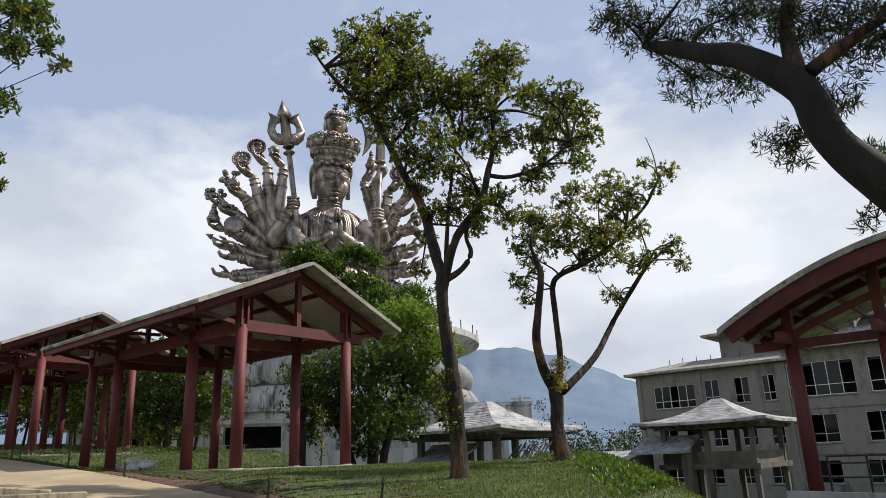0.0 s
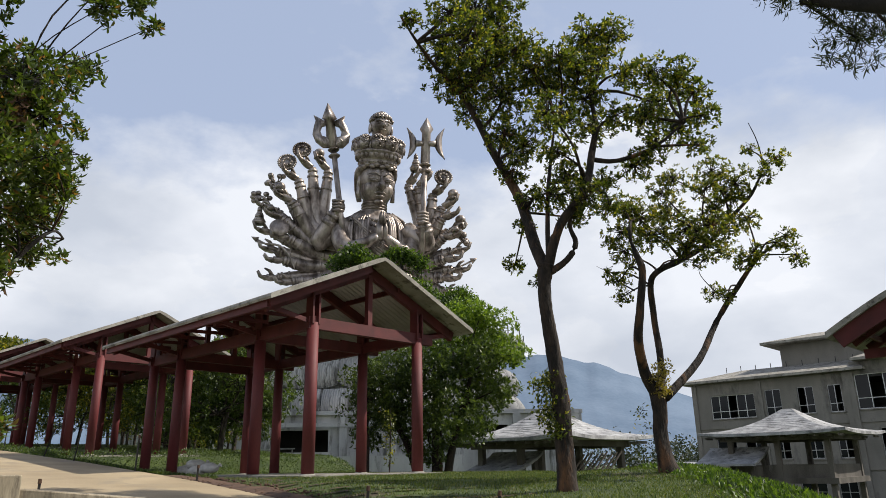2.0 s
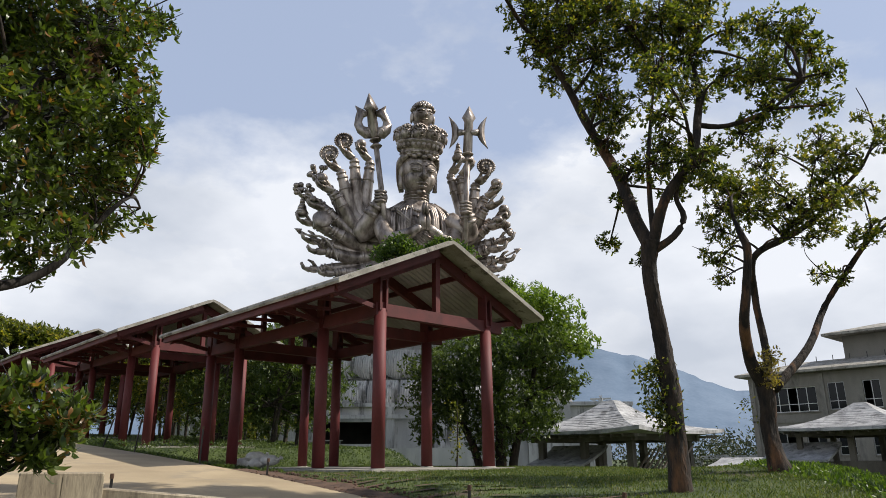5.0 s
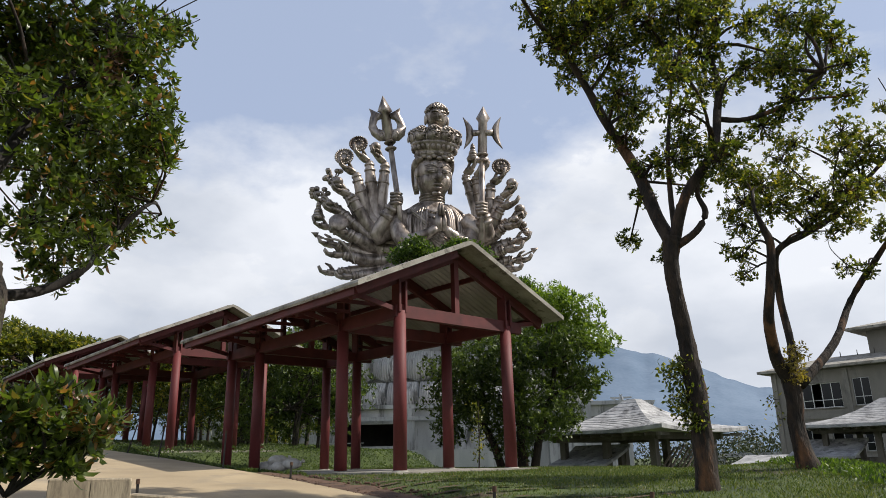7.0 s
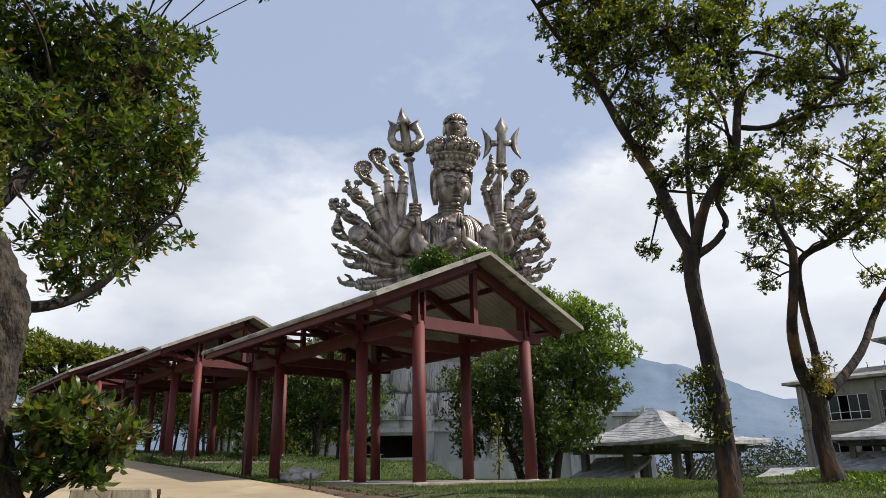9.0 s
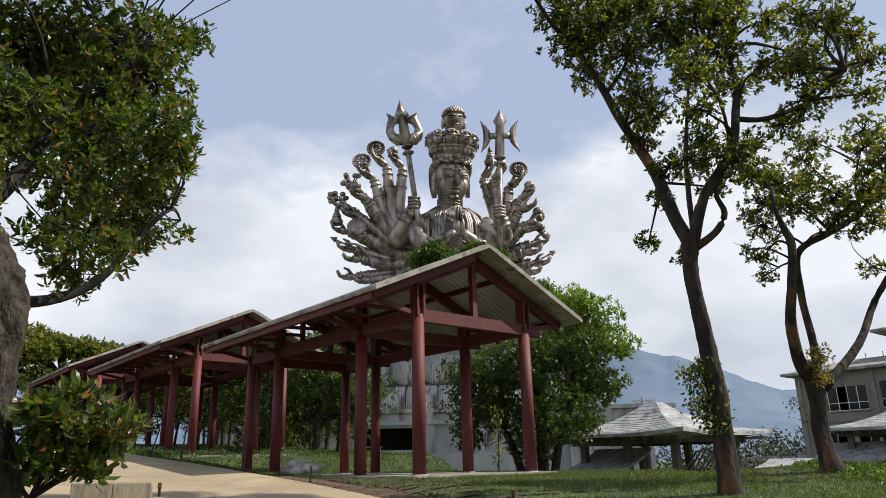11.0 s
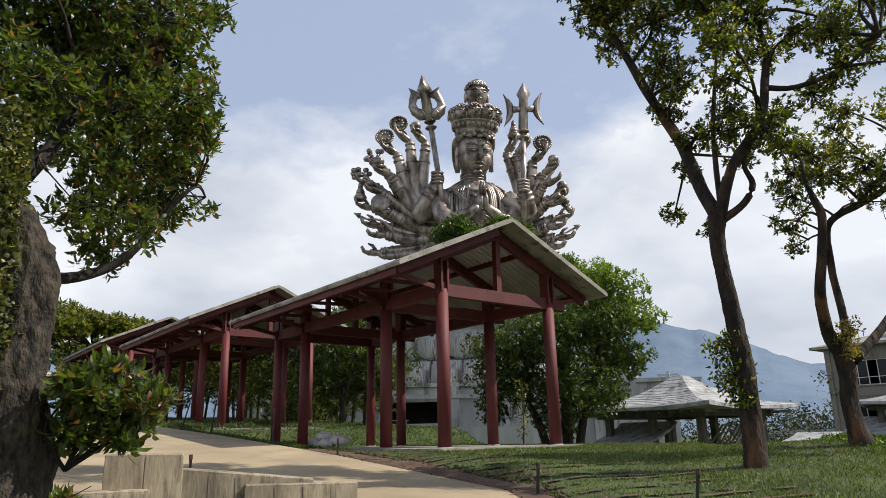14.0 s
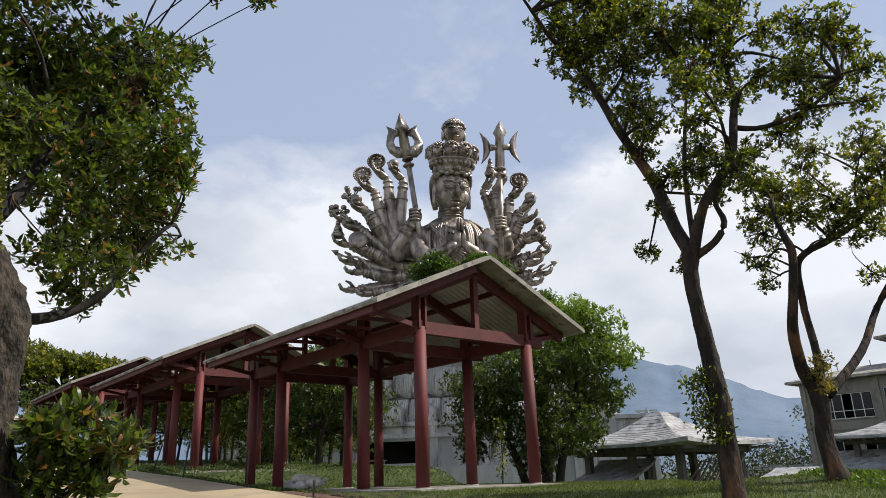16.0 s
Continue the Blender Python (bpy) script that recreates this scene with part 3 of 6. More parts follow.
for y in (22.0,):
    for x in (-5.87, -3.5, -0.5, 1.87):
        bm = bmesh.new()
        bmesh.ops.create_cone(bm, cap_ends=True, segments=24, radius1=0.2, radius2=0.185, depth=4.5, matrix=Matrix.Translation((x, y, 2.25)))
        col = pput("column", bm, RED)
        for f in col.data.polygons:
            f.use_smooth = len(f.vertices) == 4
        pput("cleat", boxes((x - 0.14, y - 0.12, 4.4, x + 0.14, y + 0.12, arch(x) - 0.1)), RED_STEEL, "", col)
    pput("tie_beam", boxes((-6.9, y - 0.08, 4.2, 2.9, y + 0.08, 4.45)), RED_STEEL)
    bm = bmesh.new()
    xs = np.linspace(-5.89, -3.6, 9)
    bent_beam(bm, [(x, y, 4.45 + 0.95 * max(0.0, (x + 5.9) / 2.3) ** 0.75) for x in xs], 0.12, 0.2)
    pput("curved_brace", bm, RED_STEEL)
    pput("king_post", boxes((PX - 0.1, y - 0.1, 4.6, PX + 0.1, y + 0.1, 6.3)), RED_STEEL)
for x in (-5.87, -3.5, 1.87):
    pput("wall_beam", boxes((x - 0.1, 20.9, 4.28, x + 0.1, 23.7, 4.58)), RED_STEEL)
pput("floor_slab", boxes((-6.9, 21.3, -1.5, 1.6, 24.2, 0.0)), CONCRETE, "grey concrete plinth")
bm = bmesh.new()
bent_beam(bm, [(-6.3 + 0.5 * k, 20.9 - 0.03 * k, 0.12 - 0.01 * k) for k in range(15)], 0.22, 0.5)
pput("kerb_wall", bm, PALE, "low pale concrete kerb wall")
rail = thing("pavilion_railing", pose(-6.0, 24.0, 0.0), "dark iron railing round the pavilion floor", "railing")
for z in (0.55, 0.95, 1.15):
    part("rail", boxes((0, -0.025, z, 7.4, 0.025, z + 0.05)), DARKMETAL, rail)
for k in range(8):
    part("post", boxes((k * 1.05, -0.03, 0, k * 1.05 + 0.06, 0.03, 1.2)), DARKMETAL, rail)

# ---- tent-roofed kiosks ----


def kiosk(name, x, y, z, half_x, half_y, eave, top, floor, label, posts=2, turn=0.0):
    k = thing(name, pose(x, y, z, 0, 0, turn), label, "kiosk", "tent-roofed kiosks")
    # concave hipped roof
    bm = bmesh.new()
    n = 15
    rows = []
    for i in range(2 * n + 1):
        t = (i // 2) / n
        h = eave + (top - eave) * (0.18 * t + 0.82 * t ** 2.3)
        r = 1 - t * 0.93
        h += 0.014 * (i % 2)
        ring = []
        for a in range(32):
            u = a / 8
            side, f = int(u) % 4, u - int(u)
            px, py = [(-1 + 2 * f, -1), (1, -1 + 2 * f), (1 - 2 * f, 1), (-1, 1 - 2 * f)][side]
            lift = 0.14 * (max(abs(px), abs(py)) * min(abs(px), abs(py))) ** 3 * (1 - t)
            ring.append(bm.verts.new((px * r * half_x, py * r * half_y, h + lift + 0.02 * noise.noise(Vector((px * 3, py * 3, h * 4 + x))))))
        rows.append(ring)
    for p, q in zip(rows, rows[1:]):
        for a in range(32):
            bm.faces.new((p[a], p[(a + 1) % 32], q[(a + 1) % 32], q[a]))
    bm.faces.new(rows[-1])
    low = [bm.verts.new((v.co.x, v.co.y, v.co.z - 0.14)) for v in rows[0]]
    for a in range(32):
        bm.faces.new((low[a], low[(a + 1) % 32], rows[0][(a + 1) % 32], rows[0][a]))
    bm.faces.new(low[::-1])
    part("roof", bm, WHITEROOF, k, "concave whitewashed tent roof")
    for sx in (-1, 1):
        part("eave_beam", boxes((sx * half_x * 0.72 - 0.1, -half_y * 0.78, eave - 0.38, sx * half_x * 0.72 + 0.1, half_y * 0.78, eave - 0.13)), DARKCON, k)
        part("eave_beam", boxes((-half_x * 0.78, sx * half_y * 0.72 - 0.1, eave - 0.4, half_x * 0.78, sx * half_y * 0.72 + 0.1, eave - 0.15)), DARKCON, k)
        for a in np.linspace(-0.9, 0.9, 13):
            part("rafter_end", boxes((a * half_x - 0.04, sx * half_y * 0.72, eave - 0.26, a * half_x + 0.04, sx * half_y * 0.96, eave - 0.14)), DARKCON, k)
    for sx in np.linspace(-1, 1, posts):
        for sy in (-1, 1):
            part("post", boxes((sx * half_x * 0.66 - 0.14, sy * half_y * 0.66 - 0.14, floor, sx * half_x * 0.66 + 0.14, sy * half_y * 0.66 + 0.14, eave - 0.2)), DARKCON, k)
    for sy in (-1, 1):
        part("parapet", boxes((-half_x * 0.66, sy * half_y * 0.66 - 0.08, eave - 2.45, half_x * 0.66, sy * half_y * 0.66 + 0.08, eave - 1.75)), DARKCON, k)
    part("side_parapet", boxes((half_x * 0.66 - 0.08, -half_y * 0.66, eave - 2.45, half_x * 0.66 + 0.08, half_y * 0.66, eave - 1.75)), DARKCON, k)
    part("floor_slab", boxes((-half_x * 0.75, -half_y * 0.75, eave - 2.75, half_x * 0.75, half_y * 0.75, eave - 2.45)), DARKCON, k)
    return k


k1 = kiosk("kiosk", -22.25, 28.5, -0.28, 3.5, 3.5, 3.0, 4.45, -3.0, "grey concrete kiosk with a concave whitewashed tent roof", 3)
k2 = kiosk("kiosk", -17.4, 46.5, 0.0, 4.1, 4.0, 3.1, 4.6, -5.2, "tall-legged concrete kiosk with a concave whitewashed tent roof", 3)


def stair_roof(x, y, z, w, d, drop, label):
    """A small sloping stair cover on side walls."""
    k = thing("stair_cover", pose(x, y, z), label, "stair cover", "sloping stair covers")
    bm = bmesh.new()
    prev = None
    for t in np.linspace(0, 1, 9):
        h = -drop * (t ** 0.75)
        row = [bm.verts.new(c) for c in ((0, -d * t, h - 0.12), (0, -d * t, h), (w, -d * t, h), (w, -d * t, h - 0.12))]
        if prev:
            for a in range(4):
                bm.faces.new((prev[a], prev[(a + 1) % 4], row[(a + 1) % 4], row[a]))
        else:
            bm.faces.new(row)
        prev = row
    bm.faces.new(prev[::-1])
    bmesh.ops.recalc_face_normals(bm, faces=bm.faces)
    part("roof", bm, WHITEROOF, k, "sloping whitewashed slab")
    for sx in (0.25, w - 0.45):
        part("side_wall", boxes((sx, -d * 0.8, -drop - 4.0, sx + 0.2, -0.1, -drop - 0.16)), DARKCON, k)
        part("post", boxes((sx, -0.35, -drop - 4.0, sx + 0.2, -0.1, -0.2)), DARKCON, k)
    return k


stair_roof(-24.9, 27.4, 2.2, 3.0, 2.0, 0.82, "short sloping whitewashed roof below the kiosk")
stair_roof(-21.7, 44.5, 2.4, 3.6, 2.5, 0.95, "whitewashed sloping stair roof beside the tall kiosk")
stair_roof(-25.3, 44.6, 1.6, 3.4, 2.6, 0.6, "low grey sloping stair roof")
# timber stacked under the first kiosk
for k in range(9):
    bm = beam(bmesh.new(), (-20.9 + 0.22 * k, 27.2, 0.45), (-20.3 + 0.24 * k, 28.3, 2.0 + 0.05 * (k % 3)), 0.1, 0.05)
    tagged(part("leaning_plank", bm, WOOD), "rough pale plank leaning inside the kiosk", "plank", "leaning planks")

# ---- unfinished three-storey building ----
FY = 66.0
bld = thing("concrete_building", pose(-22.0, FY, -5.0), "unfinished grey concrete building with low hipped roofs", "building")


def bput(name, bm, mat, label="", parent=None):
    bmesh.ops.transform(bm, matrix=Matrix.Translation((22.0, -FY, 5.0)), verts=bm.verts)
    return part(name, bm, mat, parent or bld, label)


LEFT, RIGHT = -32.4, 9.0
STEP = -18.9
windows = [(-30.75, -26.7, 5.35, 7.45, 5), (-25.75, -24.4, 5.4, 7.65, 2), (-23.0, -21.7, 5.4, 7.65, 2), (-20.55, -19.5, 5.4, 7.65, 2), (-18.4, -13.2, 5.5, 8.3, 5), (-12.2, -7.0, 5.5, 8.3, 5), (-5.6, -4.2, 5.4, 7.6, 2), (-2.4, -1.0, 5.4, 7.6, 2),
           (-30.6, -28.8, 1.7, 3.9, 2), (-28.0, -26.2, 1.7, 3.9, 2), (-25.5, -24.2, 1.7, 3.9, 2), (-22.9, -21.6, 1.7, 3.9, 2), (-20.4, -19.3, 1.7, 3.9, 2), (-17.2, -15.1, 1.7, 4.0, 2), (-13.0, -10.9, 1.7, 4.0, 2), (-8.8, -6.7, 1.7, 4.0, 2), (-4.5, -2.4, 1.7, 4.0, 2),
           (-30.3, -27.6, -1.5, 0.3, 3), (-26.6, -25.0, -1.5, 0.3, 2), (-23.8, -21.8, -1.5, 0.3, 2), (-20.9, -19.5, -1.5, 0.3, 2), (-17.4, -15.4, -1.5, 0.3, 2), (-13.6, -11.6, -1.5, 0.3, 2), (-9.8, -7.8, -1.5, 0.3, 2), (-6.0, -4.0, -1.5, 0.3, 2)]
# wall: cut into cells so that the openings go through it
xs = sorted({LEFT, RIGHT} | {w[0] for w in windows} | {w[1] for w in windows})
zs = sorted({-5.2, 8.6} | {w[2] for w in windows} | {w[3] for w in windows})
bm = pierced_wall(xs, zs, lambda x, z: not any(w[0] <= x <= w[1] and w[2] <= z <= w[3] for w in windows), FY, FY + 0.3)
bput("front_wall", bm, CONCRETE)
bput("side_wall", boxes((LEFT, FY + 0.302, -5.2, LEFT + 0.3, FY + 14, 8.6)), CONCRETE)
bput("side_wall", boxes((RIGHT - 0.3, FY + 0.302, -5.2, RIGHT, FY + 14, 8.6)), CONCRETE)
bput("back_wall", boxes((LEFT + 0.302, FY + 13.7, -5.2, RIGHT - 0.302, FY + 14, 8.6)), CONCRETE)
# slabs and inner wall coloured near-black in place of room shade
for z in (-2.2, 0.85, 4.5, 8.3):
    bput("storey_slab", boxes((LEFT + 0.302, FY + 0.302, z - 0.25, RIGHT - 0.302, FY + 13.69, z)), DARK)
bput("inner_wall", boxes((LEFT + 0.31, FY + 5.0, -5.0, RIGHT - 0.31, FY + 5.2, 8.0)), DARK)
for x in (-32.4, -26.35, -19.25, -18.85, 4.0):
    bput("pilaster", boxes((x, FY - 0.18, -5.2, x + 0.42, FY - 0.002, 8.5)), CONCRETE)
for z in (0.75, 4.45):
    bput("string_course", boxes((LEFT + 0.45, FY - 0.1, z, STEP, FY - 0.003, z + 0.3)), CONCRETE)
    bput("string_course", boxes((STEP + 0.5, FY - 0.1, z, 3.9, FY - 0.003, z + 0.3)), CONCRETE)
for xa, xb, za, zb, n in windows:
    w = thing("window", pose(xa + 22.0, 0.12, za + 5.0), "", "")
    w.parent = bld
    w.matrix_parent_inverse = Matrix()
    W, H = xb - xa, zb - za
    part("window_frame", boxes((0, 0, 0, W, 0.06, 0.06), (0, 0, H - 0.06, W, 0.06, H), (0, 0.001, 0.06, 0.06, 0.059, H - 0.06), (W - 0.06, 0.001, 0.06, W, 0.059, H - 0.06), *[(W * k / n - 0.03, 0.002, 0.06, W * k / n + 0.03, 0.058, H - 0.06) for k in range(1, n)], (0.06, 0.003, H * 0.3, W - 0.06, 0.057, H * 0.3 + 0.05)), WHITE if n > 2 else STEEL, w)
    for k in range(n):
        if (k * 7 + int(xa * 3)) % 3:
            part("pane", boxes((W * k / n + 0.03, 0.025, 0.06, W * (k + 1) / n - 0.03, 0.035, H - 0.06)), glass, w)
    part("window_sill", boxes((-0.1, -0.22, -0.1, W + 0.1, 0.0, -0.003)), CONCRETE, w)


def hip_roof(x0, x1, y0, y1, z, rise, over=0.9, inset=3.6):
    bm = bmesh.new()
    a = [bm.verts.new(c) for c in ((x0 - over, y0 - over, z), (x1 + over, y0 - over, z), (x1 + over, y1 + over, z), (x0 - over, y1 + over, z))]
    b = [bm.verts.new((v.co.x, v.co.y, z + 0.22)) for v in a]
    c = [bm.verts.new(p) for p in ((x0 + inset, y0 + inset, z + rise), (x1 - inset * 0.3, y0 + inset, z + rise), (x1 - inset * 0.3, y1 - inset, z + rise), (x0 + inset, y1 - inset, z + rise))]
    bm.faces.new(a[::-1])
    bm.faces.new(c)
    for p, q in ((a, b), (b, c)):
        for k in range(4):
            bm.faces.new((p[k], p[(k + 1) % 4], q[(k + 1) % 4], q[k]))
    return bm


bput("hipped_roof", hip_roof(LEFT, STEP + 0.6, FY, FY + 13.5, 8.62, 1.35), ROOF, "low hipped pale concrete roof")
bput("hipped_roof", hip_roof(STEP + 1.6, RIGHT, FY - 0.1, FY + 14, 9.35, 2.0), ROOF, "higher hipped pale concrete roof")
bput("upper_wall", boxes((STEP + 0.3, FY + 0.05, 8.605, RIGHT, FY + 13.9, 9.34)), CONCRETE)
bput("penthouse", boxes((-25.2, FY + 4, 9.5, -6.0, FY + 11, 12.0)), CONCRETE)
bput("penthouse_roof", hip_roof(-25.2, -6.0, FY + 4, FY + 11, 12.02, 1.1, 1.3, 2.4), ROOF)
# steel frame left open on the roof
bm = bmesh.new()
for k in range(6):
    x = -13 + 2.2 * k
    beam(bm, (x, FY + 3, 11.2), (x, FY + 3, 14.2), 0.18, 0.18)
    beam(bm, (x, FY + 3, 11.4), (x + 2.2, FY + 3, 14.0), 0.12, 0.12)
    beam(bm, (x, FY + 3, 14.1), (x + 2.2, FY + 3, 14.1), 0.16, 0.2)
bput("steel_truss", bm, STEEL, "bare grey steel truss")
for k in range(9):
    x = LEFT + 2.2 + 1.4 * k
    bput("roof_rod", boxes((x, FY + 3.2, 9.8, x + 0.05, FY + 3.25, 10.35)), DARKMETAL)


# ---- great statue on its round pedestal ----
STAT = pose(-69.2, 57.1, 0, 0, 0, 49.2)      # local x to the viewer's right, y away from the walk


def open_palm(bm, p, way, size=1.0, curl=0.5):
    """A cupped open palm at p whose fingers point along way and curl upwards."""
    p, way = Vector(p), Vector(way).normalized()
    side = Vector((0, -1, 0)).cross(way).cross(way).normalized()
    up = Vector((0, -0.35, 1.0)).normalized()
    tube(bm, *smooth_line([p, p + way * 0.5 * size, p + way * 1.0 * size + up * 0.12 * size], [0.4 * size, 0.55 * size, 0.5 * size], 3), 9, squash=0.6)
    for k in range(4):
        b0 = p + way * 0.95 * size + side * (k - 1.5) * 0.27 * size
        out = way + side * (k - 1.5) * 0.16
        b1 = b0 + out * 0.6 * size + up * (0.1 + 0.12 * k * curl) * size
        b2 = b1 + out * 0.42 * size * (1 - 0.5 * curl) + up * (0.22 + 0.42 * curl) * size
        tube(bm, [b0, b0.lerp(b1, 0.6), b1, b2], [0.17 * size, 0.15 * size, 0.14 * size, 0.07 * size], 6)
    b0 = p + way * 0.4 * size + up * 0.25 * size
    tube(bm, [b0, b0 + way * 0.3 * size + up * 0.5 * size, b0 + way * 0.75 * size + up * 0.75 * size], [0.2 * size, 0.16 * size, 0.08 * size], 6)


def arm(bm, root, tip, bend, thick, curl, way):
    """Upper arm, elbow, forearm with bracelets and flared cuff, and palm."""
    root, tip = Vector(root), Vector(tip)
    mid_p = root.lerp(tip, 0.5) + Vector(bend)
    pts, rad = smooth_line([root, root.lerp(mid_p, 0.6) + Vector(bend) * 0.3, mid_p, mid_p.lerp(tip, 0.55), tip], [1.15 * thick, 1.12 * thick, 1.0 * thick, 0.82 * thick, 0.5 * thick], 4)
    tube(bm, pts, rad, 14)
    for k, r in ((4, 1.06), (12, 1.1), (14, 1.2), (15, 1.22)):
        d = (pts[k + 1] - pts[k]).normalized()
        tube(bm, [pts[k] - d * 0.12, pts[k] + d * 0.14], [rad[k] * r, rad[k] * r], 14)
    open_palm(bm, tip, way, 1.25 * thick + 0.15, curl)
    return tip + Vector(way).normalized() * 1.7 * thick + Vector((0, -0.3, 0.75))


def small_head(bm, c, r, curls=14):
    x, y, z = c
    ball(bm, (x, y, z), r * 0.8, r * 0.84, r, 16, 12)
    tube(bm, [(x, y - r * 0.78, z + r * 0.22), (x, y - r * 0.98, z - r * 0.08), (x, y - r * 0.76, z - r * 0.18)], [r * 0.06, r * 0.15, r * 0.12], 6)
    for s in (-1, 1):
        tube(bm, [(x + s * r * 0.08, y - r * 0.8, z + r * 0.26), (x + s * r * 0.32, y - r * 0.8, z + r * 0.33), (x + s * r * 0.6, y - r * 0.58, z + r * 0.24)], [r * 0.05, r * 0.07, r * 0.03], 6)
        ball(bm, (x + s * r * 0.32, y - r * 0.7, z + r * 0.1), r * 0.2, r * 0.12, r * 0.07, 8, 5)
        ball(bm, (x + s * r * 0.82, y, z - r * 0.25), r * 0.13, r * 0.22, r * 0.48, 8, 6)
    ball(bm, (x, y - r * 0.72, z - r * 0.4), r * 0.24, r * 0.14, r * 0.07, 8, 5)
    for k in range(5):                           # rows of curls
        for j in range(curls):
            t, w = 0.12 + k * 0.17, math.tau * (j + 0.5 * (k % 2)) / curls
            h, q = math.cos(t * 1.5), math.sin(t * 1.5)
            p = Vector((math.cos(w) * q * 0.86, math.sin(w) * q * 0.9, 0.1 + h * 1.0)) * r
            if p.y > -r * 0.5 or p.z > r * 0.66:
                ball(bm, Vector(c) + p, r * 0.14, r * 0.14, r * 0.16, 6, 4)
    ball(bm, (x, y, z + r * 1.05), r * 0.36, r * 0.36, r * 0.26, 10, 6)


def ring_surface(bm, prof, seg=28):
    rows = []
    for z, rx, ry in prof:
        rows.append([bm.verts.new((rx * math.copysign(abs(math.cos(w)) ** 0.85, math.cos(w)), ry * math.sin(w), z)) for w in [math.tau * j / seg for j in range(seg)]])
    for p, q in zip(rows, rows[1:]):
        for j in range(seg):
            bm.faces.new((p[j], p[(j + 1) % seg], q[(j + 1) % seg], q[j]))
    bm.faces.new(rows[-1])
    bm.faces.new(rows[0][::-1])


def staff(bm, foot, top, r):
    tube(bm, [foot, top], [r, r], 12)
    d = (Vector(top) - Vector(foot)).normalized()
    for s in (0.2, 1.1):
        q = Vector(top) - d * s
        tube(bm, [q - d * 0.16, q, q + d * 0.16], [r * 1.7, r * 2.2, r * 1.7], 12)


def plate(bm, pts, thick):
    """A flat plate of even thickness from an outline."""
    front = [bm.verts.new(Vector(p) + Vector((0, -thick, 0))) for p in pts]
    rear = [bm.verts.new(Vector(p) + Vector((0, thick, 0))) for p in pts]
    bm.faces.new(front)
    bm.faces.new(rear[::-1])
    for k in range(len(pts)):
        j = (k + 1) % len(pts)
        bm.faces.new((front[k], rear[k], rear[j], front[j]))


def spike(bm, rows, x, y, lean):
    """A four-edged point: (height, half width) rows round a leaning axis."""
    prev = None
    for z, w in rows:
        cx = x + lean * (z - rows[0][0])
        row = [bm.verts.new((cx + dx * w, y + dy * w * 0.8, z)) for dx, dy in ((-1, 0), (0, -1), (1, 0), (0, 1))]
        if prev:
            for j in range(4):
                bm.faces.new((prev[j], prev[(j + 1) % 4], row[(j + 1) % 4], row[j]))
        else:
            bm.faces.new(row[::-1])
        prev = row
    bm.faces.new(prev)


# head, crown and its tiers of small heads
head = bmesh.new()
ball(head, (0, 0.1, 38.0), 2.15, 2.3, 2.5, 28, 20)
ball(head, (0, -0.2, 36.7), 1.98, 2.1, 2.15, 26, 18)
tube(head, *smooth_line([(0, -2.12, 38.3), (0, -2.4, 37.7), (0, -2.72, 36.95), (0, -2.1, 36.7)], [0.16, 0.22, 0.42, 0.3], 3), 10)
for s in (-1, 1):
    ball(head, (s * 0.32, -2.2, 36.85), 0.3, 0.3, 0.2, 8, 6)
    tube(head, *smooth_line([(s * 0.22, -2.25, 38.25), (s * 0.85, -2.28, 38.62), (s * 1.65, -1.75, 38.35)], [0.08, 0.11, 0.05], 3), 6)
    ball(head, (s * 0.9, -1.98, 37.85), 0.62, 0.32, 0.26, 14, 10)
    tube(head, *smooth_line([(s * 0.32, -2.25, 37.65), (s * 0.9, -2.36, 37.58), (s * 1.55, -1.9, 37.75)], [0.05, 0.1, 0.04], 3), 6)
    ball(head, (s * 0.85, -1.25, 36.6), 0.95, 0.78, 1.1, 16, 12)
    ball(head, (s * 2.1, 0.1, 37.6), 0.26, 0.55, 0.95, 10, 8)
    tube(head, [(s * 2.15, 0.0, 37.2), (s * 2.18, -0.1, 36.2), (s * 2.1, -0.2, 35.4)], [0.26, 0.22, 0.3], 8)
    tube(head, *smooth_line([(s * 1.9, -0.5, 39.6), (s * 2.2, 0.4, 38.8), (s * 1.9, 1.2, 36.8), (s * 1.6, 1.3, 35.2)], [0.5, 0.5, 0.45, 0.3], 3), 8)
tube(head, *smooth_line([(-0.72, -1.95, 35.95), (-0.25, -2.3, 36.1), (0, -2.28, 36.02), (0.25, -2.3, 36.1), (0.72, -1.95, 35.95)], [0.07, 0.17, 0.14, 0.17, 0.07], 3), 6)
tube(head, *smooth_line([(-0.5, -1.95, 35.68), (0, -2.22, 35.6), (0.5, -1.95, 35.68)], [0.08, 0.22, 0.08], 3), 6)
ball(head, (0, -1.65, 34.95), 0.6, 0.42, 0.36, 12, 8)
ball(head, (0, -2.32, 38.95), 0.17, 0.14, 0.17, 8, 6)
for k in range(11):                              # waved hair line
    w = math.pi * (1.06 + 0.88 * k / 10)
    ball(head, (2.12 * math.cos(w), 0.1 + 2.2 * math.sin(w), 39.65 + 0.12 * math.cos(k * math.pi)), 0.4, 0.3, 0.3, 8, 6)
lathe(head, [(2.1, 39.8), (2.25, 39.95), (2.3, 40.3), (2.2, 40.4), (2.3, 40.6), (2.7, 41.2), (2.9, 41.45), (2.85, 41.7), (1.8, 41.75), (1.3, 43.9), (0.1, 44.0)], 32)
